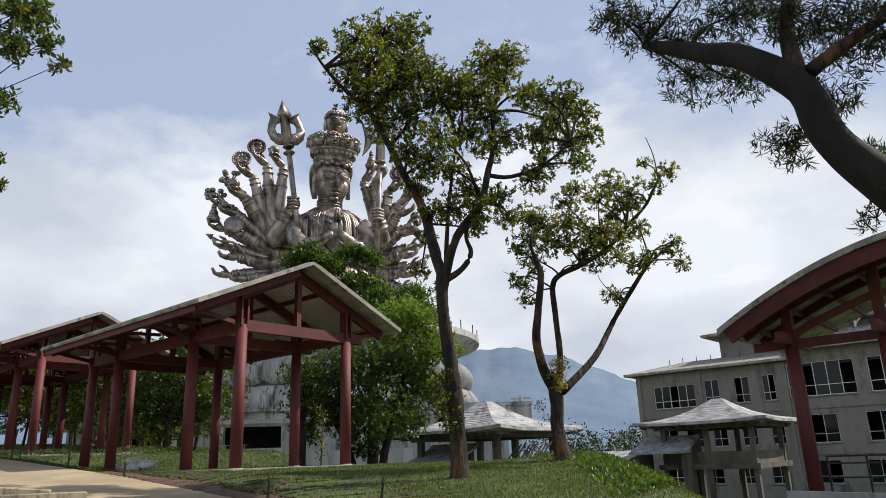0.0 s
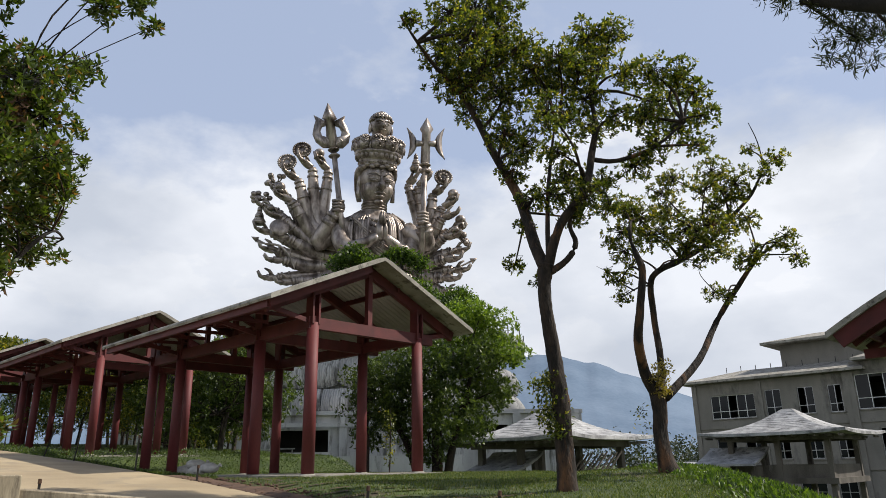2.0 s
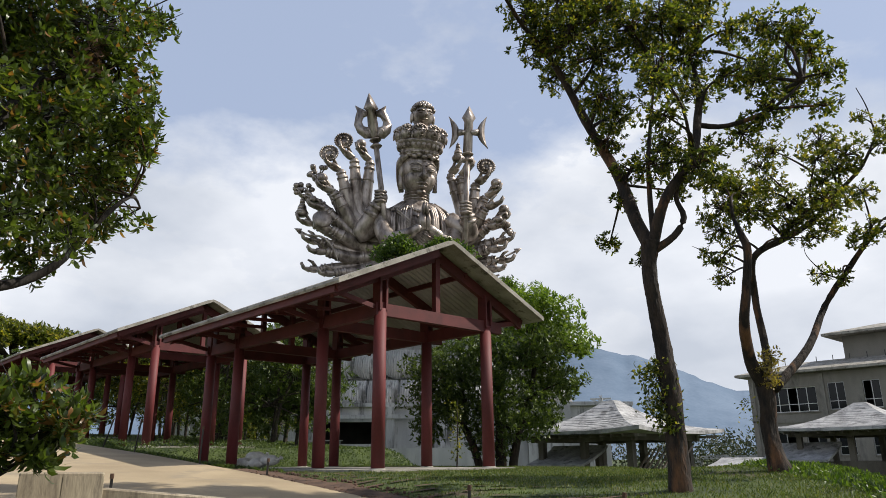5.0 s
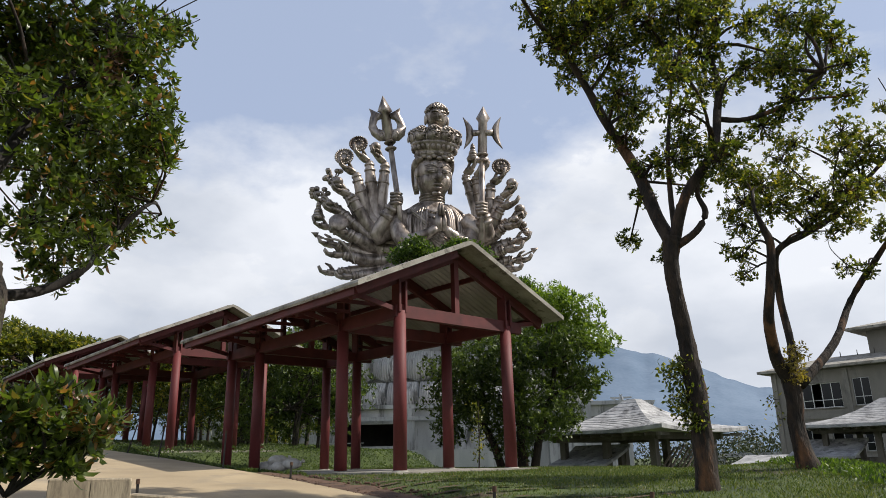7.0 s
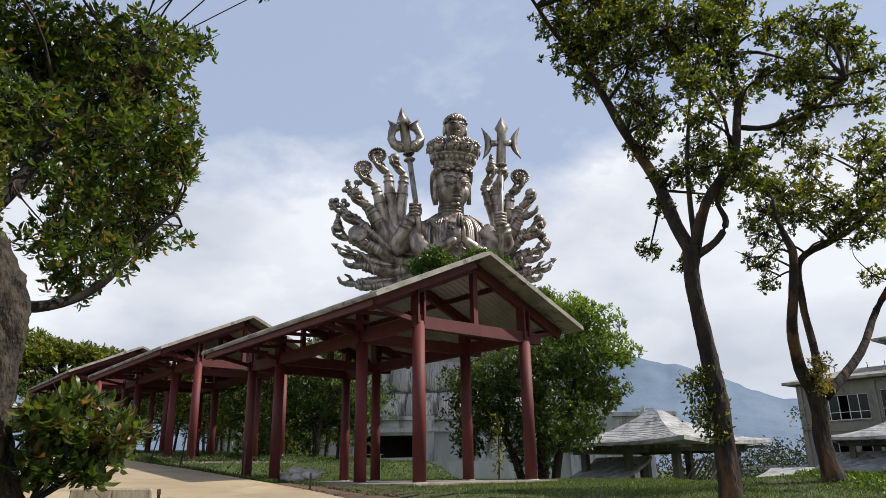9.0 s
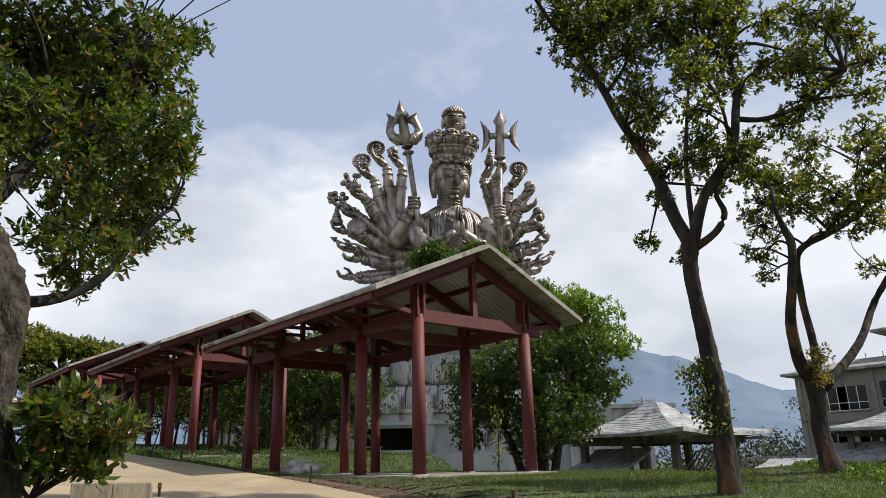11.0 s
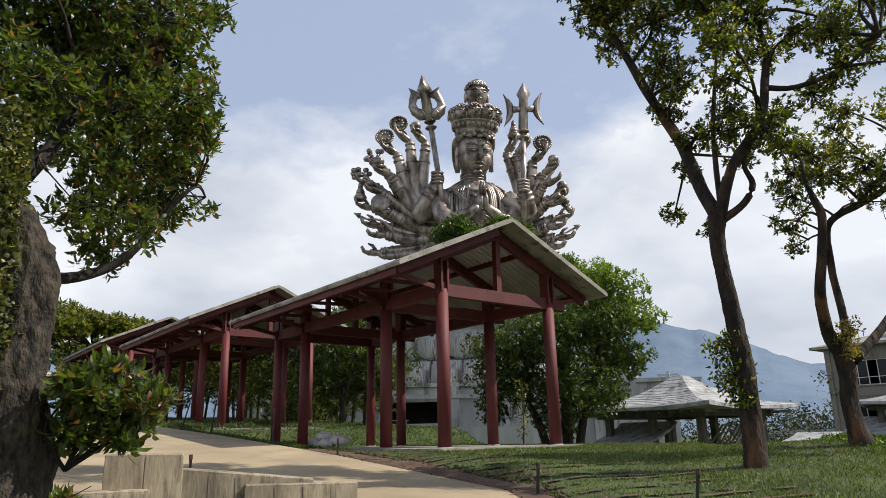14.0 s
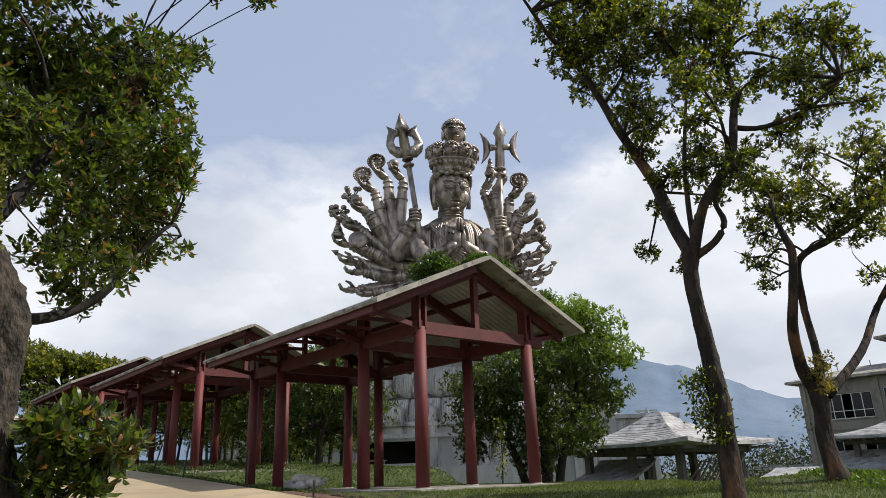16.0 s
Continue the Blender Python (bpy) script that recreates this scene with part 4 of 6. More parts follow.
for k in range(26):
    w = math.tau * k / 26
    ball(head, (2.55 * math.cos(w), 2.55 * math.sin(w), 41.0), 0.28, 0.26, 0.45, 8, 6)
    ball(head, (2.28 * math.cos(w + 0.12), 2.28 * math.sin(w + 0.12), 40.15), 0.16, 0.16, 0.16, 6, 4)
for k in range(9):
    w = math.tau * k / 9 - math.pi / 2 + 0.35
    small_head(head, (2.35 * math.cos(w), 2.35 * math.sin(w), 42.45), 1.08, 10)
small_head(head, (0, -0.3, 45.35), 1.65, 16)
tube(head, [(0, 0, 43.0), (0, 0, 44.6)], [1.1, 0.9], 14)
bmesh.ops.transform(head, matrix=Matrix.Translation((0, -0.5, 35.9)) @ Matrix.Rotation(radians(11), 4, "X") @ Matrix.Diagonal((1.1, 1.06, 1.0, 1.0)) @ Matrix.Translation((0, 0, -35.9)), verts=head.verts)

# seated lap, torso, neck, robe and joined palms
body = bmesh.new()
ring_surface(body, [(20.5, 6.0, 4.5), (22.0, 6.8, 5.5), (24.0, 6.6, 5.0), (25.6, 5.2, 3.8), (26.6, 4.2, 3.0)])
ring_surface(body, [(25.0, 3.7, 2.7), (27.5, 3.6, 2.6), (30.0, 4.0, 2.7), (31.4, 4.4, 2.6), (32.6, 4.0, 2.2), (33.3, 2.6, 1.8), (33.9, 1.6, 1.5), (36.0, 1.5, 1.4)])
for z in (33.9, 34.3, 34.7):                     # neck folds
    tube(body, [(0, -0.1, z), (0, -0.1, z + 0.14)], [1.72, 1.72], 20)
for row, drop in ((0, 0.0), (1, 0.75)):          # necklace with pendants
    for k in range(19):
        w = math.pi * (1.1 + 0.8 * k / 18)
        c = ((2.7 + 0.4 * row) * math.cos(w), 0.1 + 2.75 * math.sin(w), 33.0 - drop - 1.15 * abs(math.sin(w)) ** 3)
        ball(body, c, 0.2, 0.2, 0.2, 8, 6)
        if row and k % 3 == 0:
            tube(body, [c, (c[0], c[1] - 0.15, c[2] - 0.8)], [0.14, 0.22], 6)
for s in (-1, 1):
    for k in range(7):
        x = s * (1.5 + 0.44 * k + 0.15 * math.sin(k * 2.1 + s))
        tube(body, *smooth_line([(x * 0.5, -1.2, 33.5), (x * 0.9, -2.45 + 0.15 * k, 32.0), (x * 1.0, -2.8 + 0.16 * k, 29.6), (x * 0.95, -2.65 + 0.14 * k, 26.5)], [0.1, 0.2, 0.24, 0.2], 4), 6)
    pts, rad = smooth_line([(s * 4.2, -0.6, 31.6), (s * 4.7, -1.9, 29.4), (s * 3.9, -3.2, 27.6), (s * 2.1, -4.2, 28.1), (s * 0.5, -4.7, 29.0)], [1.25, 1.2, 1.1, 0.75, 0.5], 4)
    tube(body, pts, rad, 14)
    for k in range(7):                           # hanging sleeve folds
        q = pts[4 + k]
        tube(body, *smooth_line([q + Vector((0, -0.5, 0.2)), q + Vector((s * 0.2, -0.55, -1.0)), q + Vector((s * 0.1, -0.2, -2.4))], [0.5, 0.42, 0.25], 3), 8)
    tube(body, [(s * 0.32, -4.75, 28.6), (s * 0.34, -4.75, 30.0), (s * 0.2, -4.7, 31.0)], [0.5, 0.58, 0.42], 10, squash=0.6)
    for k in range(4):
        tube(body, [(s * 0.22, -5.15 + 0.28 * k, 30.6), (s * 0.16, -5.1 + 0.26 * k, 31.8), (s * 0.05, -5.0 + 0.22 * k, 32.4 - 0.12 * abs(k - 1.5))], [0.2, 0.18, 0.11], 6)
for k in range(6):
    tube(body, *smooth_line([(-3.3 + 0.25 * k, -2.2, 32.2 - 0.5 * k), (0.0, -3.0, 29.2 - 0.4 * k), (3.0, -2.6, 28.0 - 0.5 * k)], [0.16, 0.26, 0.16], 5), 6)
bmesh.ops.transform(head, matrix=Matrix.Rotation(radians(5), 4, "Z"), verts=head.verts)
head_mesh = bpy.data.meshes.new("head_shape")
head.to_mesh(head_mesh)
head.free()
body.from_mesh(head_mesh)
bpy.data.meshes.remove(head_mesh)
bmesh.ops.transform(body, matrix=Matrix.Rotation(radians(13), 4, "Z"), verts=body.verts)

# the fan of arms: wrist x, z, depth, and what it holds
rs = random.Random(5)
LEFT_ARMS = [(-6.2, 40.4, 1.2, 2), (-8.3, 40.2, 0.2, 0), (-10.0, 38.2, -0.6, 0), (-11.7, 36.5, 0.8, 1), (-10.6, 34.9, -1.3, 2), (-13.2, 34.4, 0.9, 1), (-11.8, 32.7, -0.9, 5), (-13.4, 31.2, 0.8, 4),
             (-10.8, 29.8, -1.2, 7), (-12.4, 28.7, 0.6, 3), (-11.4, 26.9, -0.9, 6), (-12.3, 25.0, 0.5, 8), (-10.2, 24.2, -0.5, 8), (-9.0, 22.8, 0.5, 8)]
RIGHT_ARMS = [(4.5, 38.5, 1.2, 4), (5.8, 37.9, 0.4, 2), (7.9, 37.0, 0.8, 0), (9.1, 34.9, 0.2, 2), (9.0, 33.0, -0.8, 8), (10.0, 31.6, 0.5, 2), (9.2, 30.2, -1.0, 5), (10.4, 28.7, 0.2, 1),
              (9.2, 27.3, -0.9, 8), (10.4, 26.2, 0.4, 3), (9.0, 24.9, -0.4, 8), (9.2, 23.2, 0.4, 8)]
for side, table in ((-1, LEFT_ARMS), (1, RIGHT_ARMS)):
    for k, (x, z, y, kind) in enumerate(table):
        t = k / len(table)
        root = Vector((side * (3.6 + 0.8 * t), 1.0, 31.4 - 6.2 * t))
        away = Vector((x - side * 2.0, 0, z - 31.0)).normalized()
        steep = max(0.0, away.z)
        bend = Vector((side * (0.5 + 1.6 * steep), 0.3, -0.5 - 1.7 * steep))
        way = Vector((away.x * 0.9 + side * 0.55, -0.35, away.z * 0.55 + 0.1))
        p = arm(body, root, (x, y, z), bend, rs.uniform(0.86, 0.98), rs.uniform(0.35, 0.9), way)
        if kind == 0:                            # wheels with a raised rim and hub
            m = Matrix.Translation(p + Vector((0, 0, 0.75))) @ Matrix.Rotation(radians(78), 4, "X")
            bmesh.ops.create_cone(body, cap_ends=True, segments=24, radius1=1.2, radius2=1.2, depth=0.24, matrix=m)
            for j in range(24):
                w = math.tau * j / 24
                ball(body, m @ Vector((1.12 * math.cos(w), 1.12 * math.sin(w), 0.1)), 0.17, 0.17, 0.17, 6, 4)
                if j % 3 == 0:
                    ball(body, m @ Vector((0.55 * math.cos(w), 0.55 * math.sin(w), 0.14)), 0.22, 0.16, 0.22, 6, 4)
        elif kind == 1:                          # blossoms and cloud scrolls
            for j in range(9):
                q = p + Vector((rs.uniform(-1.1, 1.1), rs.uniform(-0.4, 0.4), rs.uniform(0.0, 1.4)))
                ball(body, q, 0.42, 0.32, 0.36, 7, 5)
                tube(body, [p, p.lerp(q, 0.5) + Vector((0.1, 0, -0.1)), q], [0.12, 0.1, 0.1], 5)
        elif kind == 2:                          # jewels on a small mount
            ball(body, p + Vector((0, 0, 0.45)), 0.72, 0.72, 0.66, 14, 10)
            tube(body, [p + Vector((0, 0, -0.3)), p + Vector((0, 0, 0.1))], [0.75, 0.5], 10)
        elif kind == 3:                          # arrows
            d = Vector((side * 0.9, -0.2, 0.42)).normalized()
            tube(body, [p - d * 2.0, p + d * 1.0], [0.12, 0.12], 6)
            tube(body, [p + d * 0.9, p + d * 1.8], [0.42, 0.03], 6)
        elif kind == 4:                          # tiered pagoda on a lotus seat
            for j, (r0, r1) in enumerate(((0.75, 0.9), (0.85, 0.6), (0.6, 0.55), (0.5, 0.3), (0.34, 0.3), (0.3, 0.05))):
                tube(body, [p + Vector((0, 0, 0.45 * j)), p + Vector((0, 0, 0.45 * j + 0.43))], [r0, r1], 10)
        elif kind == 5:                          # bell or hooked handle
            tube(body, *smooth_line([p, p + Vector((side * 0.3, 0, 0.7)), p + Vector((side * 0.9, 0, 0.9)), p + Vector((side * 1.1, 0, 0.3))], [0.2, 0.18, 0.16, 0.12], 4), 7)
            tube(body, [p + Vector((0, 0, -0.2)), p + Vector((0, 0, 0.5))], [0.6, 0.3], 10)
        elif kind == 6:                          # bow
            tube(body, *smooth_line([p + Vector((-1.2, -0.4, 1.3)), p + Vector((1.0, -0.5, 1.0)), p + Vector((2.4, -0.5, -0.3)), p + Vector((3.2, -0.4, -2.2))], [0.06, 0.16, 0.16, 0.06], 5), 7)
        elif kind == 7:                          # mirror
            m = Matrix.Translation(p + Vector((0.4, -0.3, 0.35))) @ Matrix.Rotation(radians(40), 4, "Y") @ Matrix.Rotation(radians(70), 4, "X")
            bmesh.ops.create_cone(body, cap_ends=True, segments=24, radius1=1.25, radius2=1.15, depth=0.22, matrix=m)
# trident: leaning staff, four-edged point, leaf-shaped side blades
staff(body, (-3.2, -3.4, 25.0), (-5.35, -3.0, 41.6), 0.36)
spike(body, [(41.4, 0.35), (41.9, 0.75), (45.6, 0.6), (45.9, 1.0), (48.25, 0.03)], -5.4, -3.0, -0.13)
for s in (-1, 1):
    outline = [(0.4, 41.7), (1.3, 41.7), (2.15, 42.5), (2.45, 43.5), (2.15, 44.7), (1.85, 45.5), (2.05, 46.3), (1.2, 45.8), (0.6, 45.5), (0.6, 44.9), (1.1, 44.7), (1.4, 44.0), (1.2, 43.3), (0.5, 43.1)]
    plate(body, [(-5.4 - 0.13 * (v - 41.4) + s * u, -3, v) for u, v in outline], 0.2)
    tube(body, *smooth_line([(-5.45 + s * 0.3, -3, 41.8), (-5.45 + s * 0.8, -3.1, 42.9), (-5.5 + s * 1.25, -3.1, 42.5), (-5.5 + s * 0.9, -3.1, 42.1)], [0.22, 0.2, 0.16, 0.1], 4), 6)
# spear with two crescents
staff(body, (6.0, -3.2, 25.5), (6.62, -3.2, 39.6), 0.36)
spike(body, [(39.2, 0.4), (39.8, 0.62), (44.0, 0.58), (44.6, 0.92), (46.35, 0.03)], 6.6, -3.2, 0.05)
for s in (-1, 1):
    tube(body, [(6.75 + s * 0.3, -3.2, 42.5), (6.75 + s * 1.3, -3.2, 42.5)], [0.34, 0.46], 8)
    prev = None
    for t in np.linspace(-1, 1, 17):
        wd, u, v = 0.03 + 0.95 * (1 - t * t), 1.25 + 1.25 * t * t, 42.5 + 2.25 * t
        row = [body.verts.new((6.75 + s * (u - wd * 0.1), -3.2, v)), body.verts.new((6.75 + s * (u + wd * 0.35), -3.42, v)), body.verts.new((6.75 + s * (u + wd * 0.9), -3.2, v)), body.verts.new((6.75 + s * (u + wd * 0.35), -2.98, v))]
        if prev:
            for k in range(4):
                body.faces.new((prev[k], prev[(k + 1) % 4], row[(k + 1) % 4], row[k]))
        prev = row
    root, fist = Vector((s * 4.2, -0.5, 31.2)), Vector((-4.45, -3.1, 33.4)) if s < 0 else Vector((6.25, -3.2, 31.9))
    elbow = Vector((s * 7.0, -1.6, 29.2)) if s < 0 else Vector((6.9, -1.4, 29.0))
    pts, rad = smooth_line([root, root.lerp(elbow, 0.6), elbow, elbow.lerp(fist, 0.6), fist], [1.3, 1.25, 1.1, 0.9, 0.6], 5)
    tube(body, pts, rad, 14)
    for k in (14, 16):
        tube(body, [pts[k], pts[k + 1]], [rad[k] * 1.2, rad[k] * 1.2], 14)
    ball(body, fist, 0.85, 0.8, 0.95, 12, 8)
    for k in range(4):
        tube(body, [fist + Vector((-0.75, -0.5, 0.66 - 0.42 * k)), fist + Vector((0, -0.85, 0.62 - 0.42 * k)), fist + Vector((0.7, -0.45, 0.6 - 0.42 * k))], [0.2, 0.23, 0.17], 7)
bmesh.ops.recalc_face_normals(body, faces=body.faces)
me = mesh_of(body, "statue", STATUE, True)
ob = new("statue", me)
ob.matrix_world = STAT
tagged(ob, "huge silvery bronze many-armed seated statue with staffs", "statue")

ped = thing("statue_pedestal", STAT, "round pale concrete pedestal with lotus petals and a terrace", "pedestal")
part("drum", lathe(bmesh.new(), [(17.0, 0.0), (17.0, 6.3), (16.2, 12.0), (15.2, 12.1), (15.2, 13.6), (17.0, 14.2), (17.0, 14.4)], 64), PALE, ped)
part("terrace", lathe(bmesh.new(), [(15.0, 13.4), (18.6, 14.7), (19.0, 14.9), (19.0, 15.6), (18.7, 15.6), (18.7, 15.3), (12.0, 15.3), (12.0, 18.6), (11.4, 18.6), (11.4, 18.3), (10.0, 18.3), (10.0, 20.6), (0.1, 20.7)], 72), PALE, ped, "round concrete terrace slab")
petal = bmesh.new()
grid = []
for i in range(11):
    t = i / 10
    row = []
    for j in range(25):
        u = -1 + j / 12
        flute = 0.09 * math.cos(j * math.pi) * (1 - 0.3 * t)
        out = 0.95 * math.sin(math.pi * (0.08 + 0.86 * t)) * (1 - 0.45 * u * u) + flute
        row.append(petal.verts.new((1.62 * u * (1 - 0.12 * t), -out, 2.85 * t + 0.55 * u * u * (1 - t))))
    grid.append(row)
for p, q in zip(grid, grid[1:]):
    for j in range(24):
        petal.faces.new((p[j], p[j + 1], q[j + 1], q[j]))
petal_me = mesh_of(petal, "petal", PALE, False)
for tier, (r, z) in enumerate(((17.7, 6.2), (17.1, 9.2))):
    for k in range(36):
        w = 10 * (k + 0.5 * tier)
        if 100 < w < 260:
            continue
        o = new("petal", petal_me)
        o.parent = ped
        o.matrix_basis = pose(0, 0, 0, 0, 0, w) @ pose(0, -r, z)
for k in range(30):
    w = math.tau * k / 30
    part("terrace_post", boxes((18.8 * math.cos(w) - 0.05, 18.8 * math.sin(w) - 0.05, 15.6, 18.8 * math.cos(w) + 0.05, 18.8 * math.sin(w) + 0.05, 16.7)), DARKMETAL, ped)
# shrubs that grow on the terrace
sh = thing("terrace_shrubs", STAT @ pose(0, -13, 15.3), "leafy green shrubs growing on the statue's terrace", "shrub", kind="")
cl = []
for k in range(9):
    cl.append((-3.4 + 0.55 * k, -1.0 + 0.4 * math.sin(k * 2.0), 7.6 + 0.9 * math.sin(k * 0.62), 1.15))
    cl.append((1.8 + 0.45 * k, -0.6, 7.9 + 0.8 * math.sin(0.5 + k * 0.4), 0.85))
    cl.append((4.5 + 0.9 * k, -0.5 + 0.4 * k, 3.2 + 1.3 * math.sin(k * 1.4), 1.5))
    cl.append((-5.0 + 1.1 * k, -0.8, 4.6 + 0.7 * math.sin(k), 1.3))
crown("foliage", cl, LEAF_C, sh, 7, 10, 0.42, 0.24, 0.32)
tagged(part("stem_growth", twigs(bmesh.new(), [(np.array((x, y, 0.0)), np.array([(x, y, z)])) for x, y, z, r in cl], 0.06, 1), BARK, sh), kind="stuff")

# base hall under the pedestal: wall with bays, dark openings, parapets and ramp rails
hall = thing("base_hall", STAT @ pose(0, -22.0, 1.6), "low pale concrete hall with dark openings below the pedestal", "hall")
HX0, HX1, HT = -22.0, 17.5, 4.6
openings = [(-8.6, -3.6, 1.4, 3.3), (7.6, 9.6, 1.6, 3.6), (10.8, 12.8, 1.6, 3.6), (14.0, 16.0, 1.6, 3.6), (-18.5, -14.0, 1.4, 3.4)]
xs = sorted({HX0, HX1} | {o[0] for o in openings} | {o[1] for o in openings})
zs = sorted({-3.0, HT} | {o[2] for o in openings} | {o[3] for o in openings})
bm = pierced_wall(xs, zs, lambda x, z: not any(o[0] <= x <= o[1] and o[2] <= z <= o[3] for o in openings), 0.0, 0.4)
part("front_wall", bm, PALE, hall)
part("side_wall", boxes((HX1 - 0.4, 0.402, -3, HX1, 9, HT)), PALE, hall)
part("side_wall", boxes((HX0, 0.402, -3, HX0 + 0.4, 9, HT)), PALE, hall)
part("roof_slab", boxes((HX0 - 0.3, -0.4, HT + 0.004, HX1 + 0.3, 9.2, HT + 0.35)), PALE, hall)
# near-black wall stands in for the shade behind the openings
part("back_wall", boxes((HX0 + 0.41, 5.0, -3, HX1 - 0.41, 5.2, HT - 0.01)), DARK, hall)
for x in (-20.5, -13.0, -9.4, -2.6, 2.0, 6.4, 10.0, 13.2, 16.6):
    part("pier", boxes((x, -0.5, -3, x + 0.7, -0.003, HT - 0.004)), PALE, hall)
part("coping", boxes((HX0, -0.62, 3.55, 2.0, -0.502, 3.9)), PALE, hall)
part("low_wall", boxes((HX0, -4.2, -2, 8.0, -3.9, 0.95)), PALE, hall, "low pale parapet wall")
rail = thing("ramp_railing", STAT @ pose(-14.0, -26.6, 2.0), "thin grey steel railing on the hall's ramp", "railing")
for z in (0.45, 0.85, 1.2):
    part("rail", beam(bmesh.new(), (0, 0, z), (8.0, 0, z), 0.06, 0.06), STEEL, rail)
    part("rail", beam(bmesh.new(), (-6, 0, z + 1.2), (0, 0, z), 0.06, 0.06), STEEL, rail)
for k in range(6):
    part("post", boxes((k * 1.55, -0.03, 0, k * 1.55 + 0.06, 0.03, 1.22)), STEEL, rail)
roofs = thing("hall_annex", STAT @ pose(12.0, -16.0, 0.0), "stepped pale concrete annex with parapets", "annex")
part("block", boxes((0, 0, 4.0, 9.5, 8, 6.6)), PALE, roofs)
part("parapet", boxes((-0.1, -0.1, 6.604, 9.6, 0.15, 7.0)), PALE, roofs)
part("stair_head", boxes((-5.5, 1, 4.0, -0.01, 8, 8.2)), PALE, roofs)

# ---- trees ----


def tree_thing(name, x, y, z, label, group=""):
    return thing(name, pose(x, y, z), label, "tree", group)


def limb(bm, pts, radii, base, steps=4, seg=9, knobs=0.16):
    p, r = smooth_line([Vector(q) - Vector(base) for q in pts], radii, steps)
    tube(bm, p, r, seg, knobs)
    return bm


def rough_bark(bm, amount, grain):
    """Pushes the bark in and out in upright ridges."""
    bm.normal_update()
    for v in bm.verts:
        q = Vector((v.co.x * grain, v.co.y * grain, v.co.z * grain * 0.28))
        v.co += v.normal * amount * (noise.noise(q) + 0.6 * noise.noise(q * 2.3))
    return bm


def shift(clumps, base):
    return [(x - base[0], y - base[1], z - base[2], r) for x, y, z, r in clumps]


def boughs(bm, clumps, starts, r0=0.05):
    """A bough from the nearest of the start points to the middle of each clump."""
    for x, y, z, r in clumps:
        c = Vector((x, y, z))
        s = min((Vector(q) for q in starts), key=lambda q: (q - c).length + 0.5 * max(0.0, q.z - c.z))
        m1 = s.lerp(c, 0.45) + Vector((rs.uniform(-0.2, 0.2), rs.uniform(-0.2, 0.2), rs.uniform(-0.05, 0.2)))
        k = 0.4 + min(1.0, r)
        tube(bm, *smooth_line([s, m1, c], [r0 * k, r0 * 0.7 * k, r0 * 0.25], 4), 6, 0.1)
    return bm


# first lawn tree: leaning trunk, fork, three limbs
B1 = (-9.43, 11.14, 1.1)
t1 = tree_thing("lawn_tree", *B1, "tall leaning tree with a forked trunk and dark airy crown")
bm = limb(bmesh.new(), [(-9.43, 11.14, 0.6), (-9.42, 11.12, 1.3), (-9.35, 11.04, 2.23), (-9.35, 10.94, 3.13), (-9.37, 10.8, 4.07), (-9.38, 10.74, 4.74), (-9.3, 10.75, 5.22)], [0.26, 0.185, 0.155, 0.14, 0.125, 0.12, 0.14], B1, 16, 36)
rough_bark(bm, 0.014, 17)
part("trunk", bm, BARK, t1, "brown trunk with reddish bark patches", True)
L1 = [(-9.33, 10.74, 5.15), (-9.6, 10.82, 5.68), (-9.85, 10.9, 6.45), (-10.15, 10.9, 7.17), (-10.29, 10.64, 7.66), (-10.42, 10.33, 8.3), (-10.58, 9.88, 9.05), (-10.43, 8.99, 9.21), (-10.22, 8.27, 9.36), (-10.25, 7.99, 9.65)]
L2 = [(-9.28, 10.76, 5.15), (-9.0, 10.84, 5.93), (-8.61, 11.2, 6.67), (-8.58, 11.53, 7.54), (-8.67, 11.93, 8.38), (-8.94, 12.26, 9.31), (-9.21, 12.93, 10.44)]
L3 = [(-9.26, 10.78, 5.06), (-8.98, 10.96, 5.27), (-8.82, 11.07, 5.6), (-8.9, 11.03, 5.98), (-8.78, 11.12, 6.5)]
L5 = [(-8.6, 11.5, 7.4), (-8.15, 11.75, 7.3), (-7.5, 12.1, 7.5), (-7.05, 12.5, 8.0)]
L4 = [(-9.25, 10.75, 5.38), (-9.35, 10.95, 6.15), (-9.4, 11.14, 7.02), (-9.21, 11.24, 8.38)]
part("limb", limb(bmesh.new(), L1, [0.13, 0.115, 0.105, 0.095, 0.085, 0.075, 0.06, 0.045, 0.03, 0.015], B1), BARK, t1, "", True)
part("limb", limb(bmesh.new(), L2, [0.11, 0.09, 0.08, 0.07, 0.055, 0.04, 0.015], B1), BARK, t1, "", True)
part("limb", limb(bmesh.new(), L3, [0.075, 0.06, 0.05, 0.04, 0.02], B1), BARK, t1, "", True)
part("limb", limb(bmesh.new(), L5, [0.05, 0.045, 0.035, 0.015], B1), BARK, t1, "", True)
part("limb", limb(bmesh.new(), L4, [0.05, 0.045, 0.04, 0.02], B1), BARK, t1, "", True)
